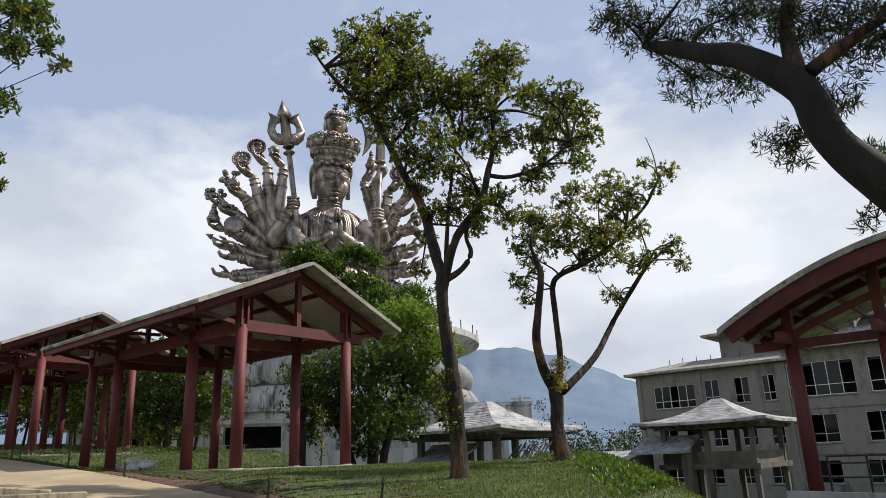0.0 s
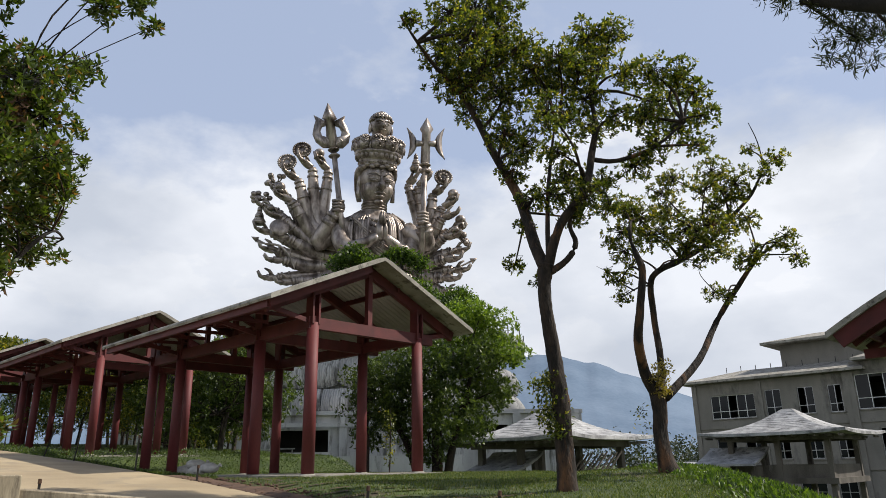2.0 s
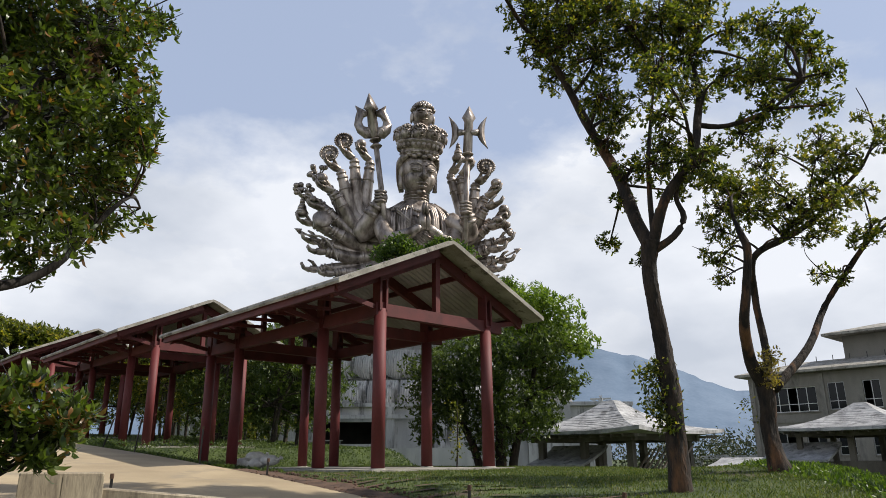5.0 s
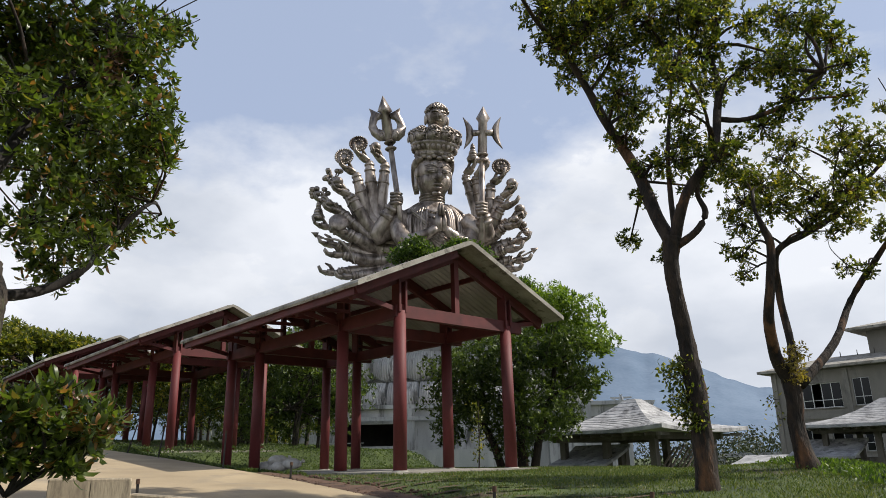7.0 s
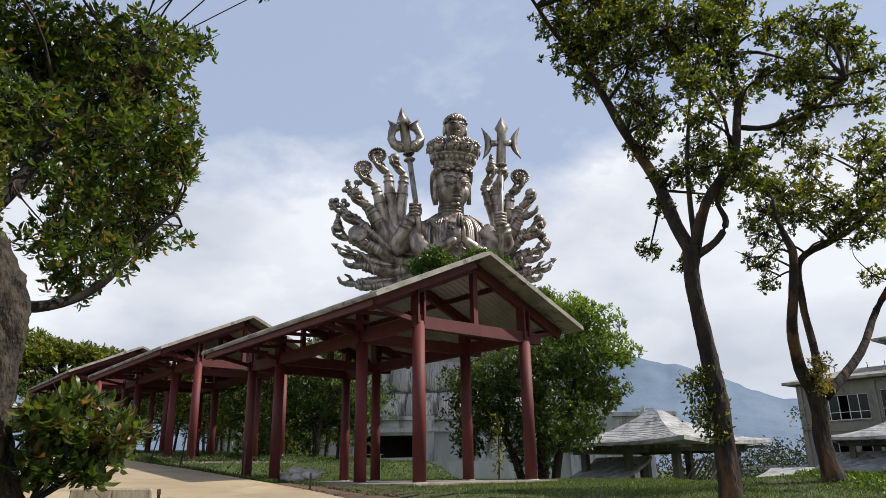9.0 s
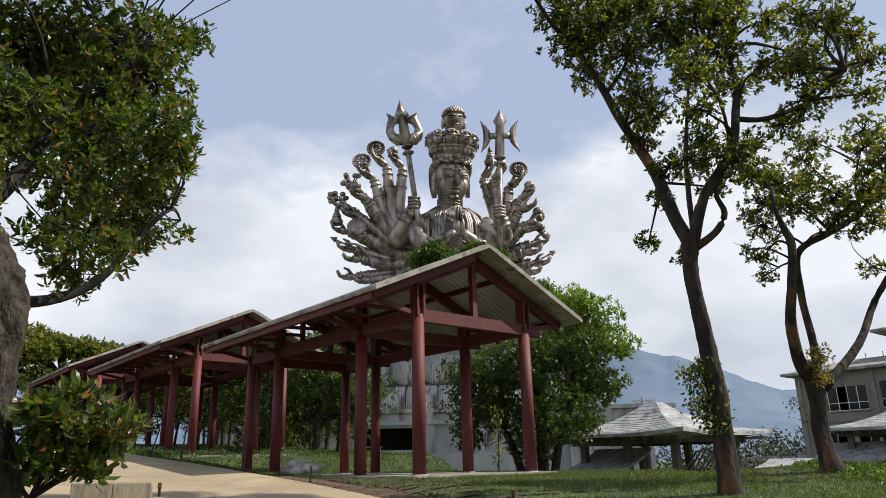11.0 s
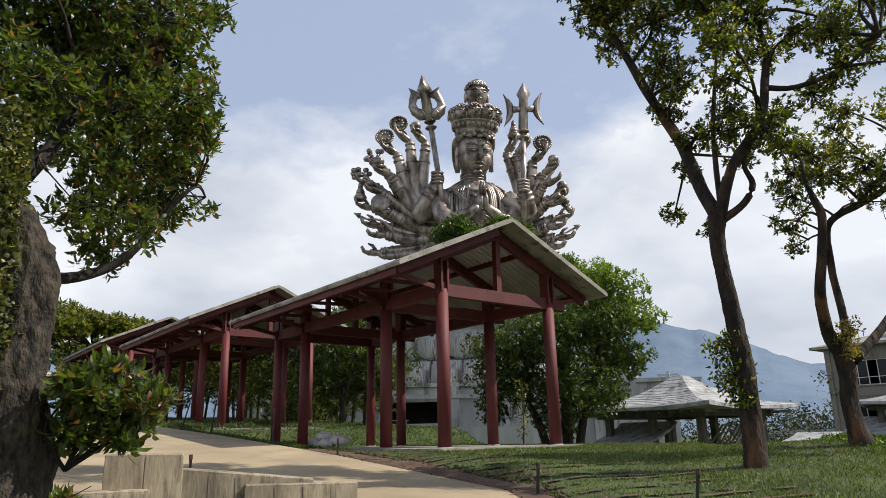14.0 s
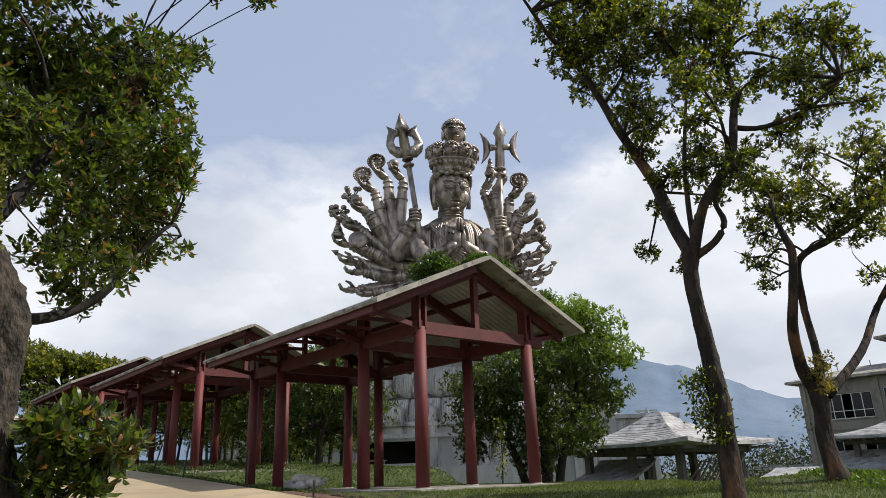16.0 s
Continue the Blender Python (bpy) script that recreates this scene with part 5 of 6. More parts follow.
C1 = shift([(-10.03, 7.93, 9.59, 0.2), (-9.85, 8.77, 10.09, 0.4), (-10.12, 9.9, 10.89, 0.5), (-9.83, 10.44, 11.09, 0.43), (-9.49, 8.86, 9.37, 0.51), (-9.97, 10.29, 10.26, 0.59), (-10.5, 9.21, 9.67, 0.48), (-10.41, 10.34, 9.73, 0.64), (-9.54, 10.57, 9.91, 0.49), (-10.57, 9.61, 9.15, 0.48), (-9.2, 10.55, 9.27, 0.47), (-8.63, 10.65, 9.29, 0.42), (-8.6, 11.31, 9.33, 0.48), (-9.48, 11.45, 9.36, 0.49), (-9.89, 10.35, 8.9, 0.54), (-10.9, 10.62, 9.07, 0.43), (-8.5, 11.56, 10.18, 0.45), (-8.18, 12.0, 10.31, 0.4), (-9.07, 12.76, 10.47, 0.45), (-8.17, 12.47, 9.61, 0.36), (-7.38, 12.04, 9.06, 0.4), (-7.03, 12.52, 9.05, 0.38), (-7.05, 13.13, 8.86, 0.35), (-8.15, 13.71, 9.32, 0.52)], B1)
C1 += shift([(-6.75, 12.72, 8.12, 0.29), (-7.7, 12.19, 8.27, 0.4), (-7.55, 13.37, 8.33, 0.42), (-6.68, 12.23, 7.29, 0.23), (-7.62, 12.2, 7.57, 0.37), (-8.33, 12.79, 7.55, 0.33), (-8.97, 12.06, 9.1, 0.42), (-8.68, 11.82, 8.21, 0.38), (-9.34, 11.86, 8.73, 0.42), (-8.14, 9.46, 7.5, 0.37), (-10.24, 11.45, 8.24, 0.49), (-9.6, 10.02, 7.8, 0.38), (-8.55, 10.25, 7.15, 0.3), (-10.07, 10.85, 7.39, 0.33), (-9.41, 11.84, 7.33, 0.41), (-9.17, 10.93, 6.63, 0.36), (-8.41, 10.93, 6.37, 0.37), (-9.68, 10.96, 6.7, 0.29), (-8.57, 11.77, 6.94, 0.33), (-9.02, 12.79, 6.84, 0.31), (-9.36, 11.92, 6.45, 0.27), (-9.91, 10.91, 6.16, 0.21), (-10.49, 11.32, 5.58, 0.21), (-9.56, 10.83, 5.0, 0.16), (-7.92, 11.43, 8.09, 0.28)], B1)
starts1 = [Vector(p) - Vector(B1) for p in L1[2:] + L2[2:] + L5 + L4[2:]]
tagged(part("branching", boughs(bmesh.new(), C1, starts1), BARK, t1, "", True), kind="stuff")
crown("crown", C1, LEAF_A, t1, 140, 9, 0.085, 0.04, twig_mat=BARK, twig=0.008, whorls=True)
tagged(crown("trunk_shoot_leaves", shift([(-9.55, 10.95, 3.0, 0.3), (-9.5, 10.95, 2.55, 0.3), (-9.4, 10.95, 2.2, 0.22)], B1), LEAF_A, t1, 150, 9, 0.085, 0.04, 0.07, BARK, 0.006), kind="stuff")

# second lawn tree: three stems from a low fork
B2 = (-9.45, 14.9, 1.5)
t2 = tree_thing("lawn_tree", *B2, "low-forked tree with three bare stems and olive crown")
part("trunk", rough_bark(limb(bmesh.new(), [(-9.25, 14.95, 0.9), (-9.43, 14.91, 1.6), (-9.47, 14.89, 2.11), (-9.44, 14.9, 2.76), (-9.49, 14.88, 3.2)], [0.3, 0.185, 0.155, 0.165, 0.15], B2, 16, 36), 0.014, 17), BARK, t2, "brown trunk with a swollen fork", True)
M1 = [(-9.45, 14.9, 3.0), (-9.5, 14.5, 3.5), (-9.33, 14.05, 4.15), (-9.17, 13.96, 4.8), (-9.07, 14.05, 5.63), (-9.15, 14.03, 6.0), (-9.23, 13.95, 6.36)]
M2 = [(-9.4, 14.95, 3.02), (-9.5, 15.3, 3.85), (-9.65, 15.5, 4.78), (-9.55, 15.29, 5.63), (-9.35, 15.35, 5.94), (-9.04, 16.02, 6.3), (-8.57, 16.62, 6.75), (-8.11, 16.99, 7.36), (-7.61, 17.3, 7.95), (-7.27, 17.45, 8.63)]
M3 = [(-9.3, 14.95, 2.95), (-8.89, 16.0, 3.86), (-8.71, 16.77, 4.8), (-8.09, 16.86, 5.61), (-7.55, 16.89, 6.19), (-7.0, 17.34, 6.7)]
part("limb", limb(bmesh.new(), M1, [0.14, 0.12, 0.105, 0.09, 0.082, 0.07, 0.03], B2), BARK, t2, "", True)
part("limb", limb(bmesh.new(), M2, [0.11, 0.08, 0.075, 0.075, 0.075, 0.075, 0.06, 0.05, 0.04, 0.015], B2), BARK, t2, "", True)
part("limb", limb(bmesh.new(), M3, [0.1, 0.08, 0.07, 0.06, 0.045, 0.015], B2), BARK, t2, "", True)
C2 = shift([(-7.38, 16.85, 8.94, 0.17), (-6.88, 17.06, 8.6, 0.3), (-7.01, 16.57, 8.07, 0.23), (-7.96, 15.82, 8.22, 0.4), (-7.7, 16.51, 8.01, 0.46), (-7.8, 14.94, 7.48, 0.33), (-9.03, 16.08, 8.44, 0.36), (-9.27, 15.83, 8.03, 0.33), (-9.62, 14.51, 7.4, 0.39), (-9.44, 14.87, 7.21, 0.5), (-9.61, 15.78, 7.05, 0.52), (-9.6, 14.29, 6.74, 0.38), (-9.24, 15.97, 7.49, 0.41), (-8.99, 16.37, 7.11, 0.52), (-7.83, 15.11, 6.64, 0.45), (-8.75, 15.56, 6.43, 0.39), (-8.02, 16.41, 6.89, 0.4), (-7.42, 16.18, 7.0, 0.28), (-8.48, 16.88, 6.54, 0.33), (-8.24, 15.44, 6.0, 0.21), (-10.1, 15.23, 6.58, 0.35), (-10.06, 14.54, 6.67, 0.19), (-9.79, 14.3, 5.6, 0.24), (-10.19, 14.52, 5.93, 0.18)], B2)
C2 += shift([(-9.88, 14.51, 5.28, 0.21), (-9.61, 14.59, 5.98, 0.18), (-6.74, 16.52, 6.47, 0.22), (-6.58, 16.52, 5.99, 0.28), (-6.91, 16.38, 6.33, 0.15), (-8.59, 16.55, 5.5, 0.22), (-7.9, 15.63, 5.1, 0.18), (-7.4, 16.26, 6.19, 0.31), (-7.72, 16.23, 6.03, 0.22), (-7.85, 16.41, 7.71, 0.32), (-8.2, 16.4, 7.48, 0.36)], B2)
for pts in ([(-7.27, 17.45, 8.58), (-7.32, 17.43, 9.31), (-7.45, 17.37, 9.88)], [(-9.66, 14.71, 5.42), (-9.94, 14.52, 5.66), (-10.17, 14.37, 5.93), (-10.34, 14.25, 6.06)], [(-8.2, 16.69, 5.3), (-8.51, 16.54, 5.48), (-8.77, 16.4, 5.89), (-8.8, 16.39, 6.13)]):
    part("bare_twig", limb(bmesh.new(), pts, [0.02, 0.014, 0.009, 0.004][:len(pts)], B2), BARK_DARK, t2, "", True)
starts2 = [Vector(p) - Vector(B2) for p in M1[4:] + M2[3:] + M3[3:]]
tagged(part("branching", boughs(bmesh.new(), C2, starts2, 0.045), BARK, t2, "", True), kind="stuff")
crown("crown", C2, LEAF_B, t2, 100, 9, 0.09, 0.044, twig_mat=BARK, twig=0.008, whorls=True)
tagged(crown("trunk_shoot_leaves", shift([(-9.3, 14.75, 3.35, 0.22), (-9.2, 14.75, 3.6, 0.16), (-9.25, 14.75, 3.1, 0.14)], B2), LEAF_Y, t2, 150, 8, 0.09, 0.04, 0.07, BARK, 0.006), kind="stuff")
tagged(crown("side_shoots", shift([(-9.75, 14.7, 2.7, 0.2), (-9.7, 14.7, 2.3, 0.18)], B2), LEAF_B, t2, 36, 7, 0.08, 0.035, 0.08, BARK, 0.005), kind="stuff")

# big tree over the path's other side: ivied trunk and broad-leaved boughs
B3 = (-9.8, 1.05, 0.6)
t3 = tree_thing("path_tree", *B3, "old tree with lichened trunk and broad leathery leaves")
TR = [(-9.85, 1.0, 0.3), (-9.8, 1.02, 1.34), (-9.78, 1.0, 2.05), (-9.77, 1.02, 2.68), (-9.78, 0.98, 3.1), (-9.82, 0.72, 3.55), (-9.9, 0.2, 4.05), (-10.0, -0.5, 4.7), (-10.1, -1.3, 5.6)]
part("trunk", rough_bark(limb(bmesh.new(), TR, [0.52, 0.36, 0.28, 0.23, 0.22, 0.21, 0.2, 0.17, 0.1], B3, 30, 64, 0.3), 0.035, 16), BARK_GREY, t3, "grey lichened bark with moss", True)
N1 = [(-9.8, 1.0, 3.1), (-10.5, 1.35, 3.15), (-10.68, 1.76, 3.31), (-10.61, 2.04, 3.56), (-10.55, 2.27, 3.95), (-10.47, 2.54, 4.29), (-11.2, 2.9, 4.45)]
N2 = [(-9.85, 0.7, 3.5), (-10.1, 1.1, 4.2), (-10.4, 1.5, 5.2), (-10.7, 2.0, 6.0)]
N3 = [(-9.9, 0.2, 4.0), (-10.4, 0.7, 4.8), (-11.0, 1.4, 5.4), (-11.2, 2.2, 5.9)]
part("limb", limb(bmesh.new(), N1, [0.07, 0.055, 0.045, 0.038, 0.03, 0.02, 0.01], B3), BARK_DARK, t3, "", True)
part("limb", limb(bmesh.new(), N2, [0.08, 0.06, 0.045, 0.02], B3), BARK_DARK, t3, "", True)
part("limb", limb(bmesh.new(), N3, [0.08, 0.06, 0.045, 0.02], B3), BARK_DARK, t3, "", True)
C3 = shift([(-11.3, 0.8, 6.0, 0.51), (-11.3, 1.2, 6.3, 0.52), (-11.6, 1.7, 6.5, 0.55), (-10.5, 2.0, 6.1, 0.42), (-11.3, 2.5, 6.7, 0.35), (-11.5, 3.0, 7.1, 0.2), (-9.9, 0.9, 4.8, 0.41), (-11.7, 1.6, 5.9, 0.57), (-10.5, 1.8, 5.5, 0.43), (-10.6, 2.3, 5.7, 0.34), (-9.7, 2.2, 4.9, 0.24), (-11.4, 1.3, 5.1, 0.42), (-10.3, 1.6, 4.8, 0.43), (-11.6, 2.4, 5.5, 0.45)] + [(-10.0, 2.3, 4.7, 0.28), (-10.7, 2.7, 5.0, 0.17), (-10.5, 1.9, 4.4, 0.38), (-10.9, 2.4, 4.7, 0.3), (-10.0, 1.5, 4.2, 0.32), (-10.0, 1.4, 3.7, 0.25), (-11.4, 2.0, 4.2, 0.34), (-11.3, 2.4, 4.4, 0.31), (-10.8, 2.5, 4.6, 0.2), (-11.8, 2.0, 3.8, 0.29), (-10.0, 1.9, 3.6, 0.23), (-11.5, 2.6, 4.3, 0.21), (-9.7, 2.4, 3.8, 0.08), (-12.1, 1.0, 5.0, 0.45)], B3)
C3 += shift([(-10.26, 2.66, 7.86, 0.4), (-10.16, 3.04, 7.57, 0.19), (-10.09, 3.24, 7.2, 0.13), (-10.26, 2.66, 7.3, 0.21), (-10.41, 2.87, 8.09, 0.24), (-12.17, 3.26, 6.45, 0.11), (-12.15, 3.35, 5.98, 0.1)], B3)
C3 += shift([(-10.4, 0.2, 6.8, 0.8), (-10.2, -0.6, 5.6, 0.8), (-9.8, -0.8, 4.4, 0.7), (-9.6, 0.0, 7.4, 0.8), (-10.8, 1.0, 7.3, 0.7), (-10.0, 0.5, 3.9, 0.35)], B3)
starts3 = [Vector(p) - Vector(B3) for p in N1[2:] + N2[1:] + N3[1:] + TR[6:]]
tagged(part("branching", boughs(bmesh.new(), C3, starts3, 0.02), BARK, t3, "", True), kind="stuff")
crown("crown", C3, LEAF_L, t3, 165, 9, 0.1, 0.038, twig_mat=BARK_DARK, twig=0.005, mid=0.6, whorls=True)
crown("dead_leaves", shift([(-10.4, 1.95, 5.75, 0.13), (-10.35, 2.0, 5.55, 0.1)], B3), leafy("withered leaves", (0.1, 0.055, 0.035), (0.2, 0.12, 0.08), None, 0, 0.2, 0.7), t3, 140, 8, 0.12, 0.04, 0.05, BARK, 0.005, droop=1.6, label="hanging bunch of withered brown leaves")
spots = []
for k in range(5200):
    z = 0.5 + 3.3 * rs.random() ** 0.6
    w = rs.uniform(-2.6, 1.2)
    c = Vector(TR[1]).lerp(Vector(TR[5]), min(max((z - 0.7) / 2.6, 0), 1))
    spots.append((c.x - B3[0] + 0.27 * math.cos(w), c.y - B3[1] + 0.27 * math.sin(w) - 0.05, z))
iv = new("ivy", leaf_mesh("ivy", np.array(spots), 0.05, 0.045, LEAF_I))
iv.parent = t3
tagged(iv, "small yellowish ivy leaves on the bark")

# leathery bush at the foot of the old tree
B4 = (-9.72, 1.22, 0.33)
bush = thing("bush", pose(*B4), "leathery evergreen bush with reddish young leaves by the trunk", "bush")
C4 = shift([(-9.3, 1.4, 2.12, 0.16), (-9.5, 1.7, 2.22, 0.16), (-9.2, 1.9, 2.02, 0.14), (-9.4, 2.0, 2.02, 0.08), (-9.5, 1.6, 1.92, 0.22), (-9.6, 1.9, 1.82, 0.17), (-9.45, 1.45, 1.78, 0.16), (-9.3, 1.75, 1.75, 0.12), (-9.6, 1.4, 2.02, 0.12), (-9.3, 1.4, 1.28, 0.08)], B4)
tagged(part("stem_growth", boughs(bmesh.new(), C4, [(0, 0, 0), (0.02, 0.08, 0.6), (0.05, 0.14, 0.95), (0.1, 0.22, 1.15)], 0.03), BARK_DARK, bush, "", True), kind="stuff")
crown("foliage", C4, LEAF_L, bush, 230, 9, 0.12, 0.044, twig_mat=BARK_DARK, twig=0.004, mid=0.6, whorls=True)
crown("young_leaves", [c for c in C4 if c[2] > 1.6][:5] + C4[-1:], leafy("reddish young leaves", (0.13, 0.065, 0.025), (0.24, 0.16, 0.045), None, 0, 0.35, 0.4), bush, 50, 8, 0.12, 0.04, mid=0.6, whorls=True)

# tree whose limb reaches in over the lawn, standing behind the crest
B5 = (0.9, 9.6, 0.0)
t5 = tree_thing("overhanging_tree", *B5, "dark leaning tree with a heavy limb and narrow leaves")
Q = [(1.6, 9.7, -0.6), (1.2, 9.5, 1.2), (0.5, 9.1, 2.6), (-0.56, 8.98, 3.6), (-1.11, 8.93, 4.32), (-1.54, 8.87, 5.0), (-1.72, 8.83, 5.68), (-2.3, 8.9, 6.4), (-3.1, 9.2, 7.0), (-3.9, 9.5, 7.6)]
part("trunk", limb(bmesh.new(), Q, [0.42, 0.33, 0.28, 0.25, 0.23, 0.21, 0.2, 0.17, 0.13, 0.06], B5, 5, 14), BARK_DARK, t5, "almost black bark", True)
part("limb", limb(bmesh.new(), [(-1.72, 8.83, 5.68), (-1.8, 9.0, 6.6), (-1.6, 9.1, 7.6)], [0.13, 0.1, 0.06], B5), BARK, t5, "", True)
part("limb", limb(bmesh.new(), [(-1.6, 8.85, 5.9), (-0.9, 9.2, 6.4), (-0.2, 9.4, 6.7)], [0.1, 0.07, 0.04], B5), BARK, t5, "", True)
C5 = shift([(-3.9, 9.4, 7.9, 0.43), (-3.4, 9.6, 7.5, 0.43), (-3.5, 10.3, 7.2, 0.44), (-2.8, 10.2, 6.8, 0.38), (-2.7, 10.2, 7.9, 0.54), (-1.7, 9.0, 6.8, 0.47), (-1.3, 9.7, 6.8, 0.53), (-0.8, 9.2, 6.2, 0.42), (-1.5, 9.3, 5.7, 0.33), (-2.1, 9.2, 5.2, 0.34), (-1.3, 10.6, 5.2, 0.27), (-1.3, 9.2, 4.0, 0.19), (-4.0, 8.8, 7.9, 0.32)] + [(-0.3, 9.6, 7.4, 0.8), (-1.6, 9.4, 8.2, 0.8), (-2.8, 9.6, 8.6, 0.7), (0.4, 9.2, 6.4, 0.7)], B5)
starts5 = [Vector(p) - Vector(B5) for p in Q[4:]] + [Vector((-1.8, 9.0, 6.6)) - Vector(B5), Vector((-0.9, 9.2, 6.4)) - Vector(B5)]
tagged(part("branching", boughs(bmesh.new(), C5, starts5, 0.035), BARK, t5, "", True), kind="stuff")
crown("crown", C5, LEAF_N, t5, 110, 12, 0.13, 0.018, twig_mat=BARK_DARK, twig=0.005, whorls=True)

# fresh green tree at the walk's far corner
B6 = (-21.6, 20.1, 0.9)
t6 = tree_thing("corner_tree", *B6, "dense bright green tree beside the covered walk")
for k, (dx, dy) in enumerate(((0, 0), (0.5, 0.4), (-0.9, -0.5), (-0.4, 0.6))):
    part("trunk", limb(bmesh.new(), [(B6[0] + dx * 0.5, B6[1] + dy * 0.5, 0.4), (B6[0] + dx, B6[1] + dy, 2.2), (B6[0] + dx * 2.0, B6[1] + dy * 1.8, 4.0), (B6[0] + dx * 2.4, B6[1] + dy * 2.4, 5.8)], [0.2, 0.14, 0.1, 0.04], B6), BARK, t6, "", True)
C6 = shift([(-20.4, 21.0, 6.8, 0.91), (-20.3, 22.6, 6.1, 0.85), (-22.3, 21.6, 7.0, 1.29), (-21.1, 21.4, 5.2, 1.23), (-21.1, 19.1, 5.1, 1.25), (-22.8, 19.1, 5.3, 1.21), (-20.5, 21.9, 4.3, 0.92), (-20.0, 19.2, 3.4, 1.12), (-22.7, 19.8, 3.6, 1.22), (-22.7, 18.3, 3.9, 0.98), (-21.9, 20.1, 2.3, 0.8), (-20.8, 21.4, 3.1, 0.81), (-23.9, 18.6, 2.8, 0.61), (-19.2, 21.9, 5.7, 0.36), (-20.6, 21.0, 7.6, 0.72)] + [(-18.52, 21.35, 5.65, 0.55), (-19.42, 21.3, 6.83, 0.78), (-19.48, 20.62, 7.29, 0.55), (-18.98, 21.01, 4.38, 0.63), (-19.28, 20.14, 5.55, 0.74)], B6)
tagged(part("branching", boughs(bmesh.new(), C6, [(0, 0, 2.0), (0.6, 0.5, 2.8), (-1.2, -0.6, 2.8), (0.8, 0.6, 4.0)], 0.05), BARK, t6, "", True), kind="stuff")
# split by height: upper clumps coloured as sunlit, the rest as shaded
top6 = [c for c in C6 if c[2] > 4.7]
crown("crown", [c for c in C6 if c[2] <= 4.7], LEAF_D, t6, 62, 9, 0.17, 0.065, whorls=True, label="inner foliage coloured darker as if shaded")
crown("sunlit_crown", top6, LEAF_T, t6, 50, 9, 0.17, 0.07, whorls=True, label="upper foliage coloured yellow-green as if sunlit")


def wood_tree(name, height, spread, mat, seed, label, group, leaf=0.26):
    """A woodland tree at the origin: several stems, limbs and a loose crown."""
    r2 = random.Random(seed)
    t = thing(name, Matrix(), label, "tree", group)
    cl = []
    bm = bmesh.new()
    for k in range(r2.randint(2, 3)):
        w = r2.uniform(0, math.tau)
        ex, ey = math.cos(w) * spread * 0.35, math.sin(w) * spread * 0.35
        tube(bm, *smooth_line([(ex * 0.2, ey * 0.2, -0.8), (ex * 0.3, ey * 0.4, height * 0.3), (ex * 0.8, ey * 0.7, height * 0.6), (ex, ey, height * 0.9)], [0.1, 0.08, 0.06, 0.02], 4), 7, 0.1)
    for k in range(24):
        h = r2.uniform(0.14, 1.0)
        w = r2.uniform(0, math.tau)
        rr = spread * 0.5 * math.sqrt(r2.random()) * (1.15 - 0.6 * abs(h - 0.6))
        cl.append((math.cos(w) * rr, math.sin(w) * rr, h * height, r2.uniform(0.55, 1.05) * spread / 4.2))
    boughs(bm, cl, [(0, 0, height * 0.35), (0, 0, height * 0.55)], 0.05)
    part("trunk", bm, BARK_GREY, t, "", True)
    crown("crown", cl, mat, t, 11, 8, leaf * 0.9, leaf * 0.34, whorls=True)
    return t


protos = [wood_tree("wood_tree", 5.6, 4.4, LEAF_D, 1, "dark evergreen woodland tree with slender grey stems", "trees behind the walk"),
          wood_tree("wood_tree", 6.2, 4.0, LEAF_D, 2, "dark evergreen woodland tree with slender grey stems", "trees behind the walk"),
          wood_tree("wood_tree", 5.0, 4.8, LEAF_B, 3, "olive woodland tree with slender grey stems", "trees behind the walk")]
spots = [(-35.5, 18.4), (-41.0, 18.2), (-47.0, 17.8), (-36.5, 20.5), (-40.0, 21.8), (-43.5, 20.0), (-46.5, 22.5), (-50.5, 20.5), (-54.5, 21.5), (-58.5, 19.5), (-62.0, 17.0), (-49.0, 26.5), (-64.0, 12.5), (-57.0, 27.0), (-53.0, 17.6)]
for k, (x, y) in enumerate(spots):
    src = protos[k % 3]
    s = 0.85 + 0.4 * rs.random()
    zz = ground_z(max(x, -62), y)
    zz = max(zz, 1.0 if x > -30 else 1.9)
    m = pose(x, y, zz, 0, 0, rs.uniform(0, 360))
    if k < 3:
        src.matrix_world = m
    else:
        copy_thing(src, m)
# slim tree inside the walk's far side and a sapling by a column
slim = tree_thing("slim_tree", -22.6, 17.4, 1.2, "slim dark tree with a crooked stem behind the columns")
part("trunk", limb(bmesh.new(), [(0, 0, -0.6), (0.1, 0, 1.0), (-0.05, 0.1, 2.2), (0.2, 0.2, 3.6)], [0.17, 0.13, 0.1, 0.05], (0, 0, 0)), BARK, slim, "", True)
cl = [(-0.6, 0.1, 2.6, 0.7), (0.5, 0.2, 2.9, 0.7), (0.0, 0.0, 3.5, 0.8), (-0.8, 0.3, 3.6, 0.6), (0.7, -0.1, 3.7, 0.6), (0.2, 0.3, 2.1, 0.4)]
tagged(part("branching", boughs(bmesh.new(), cl, [(0, 0.1, 1.9), (0.1, 0.1, 2.6)], 0.05), BARK, slim, "", True), kind="stuff")
crown("crown", cl, LEAF_D, slim, 14, 12, 0.16, 0.08, 0.16)
sap = thing("sapling", pose(-19.2, 15.6, 1.43), "thin leafy sapling growing beside a red column", "sapling")
part("stem", limb(bmesh.new(), [(0, 0, -0.1), (0.05, 0, 0.9), (0, 0.05, 2.0)], [0.025, 0.02, 0.008], (0, 0, 0), 4, 6), BARK, sap)
crown("foliage", [(0, 0, 0.3 + 0.3 * k, 0.22) for k in range(6)], LEAF_B, sap, 40, 5, 0.1, 0.05, 0.06)

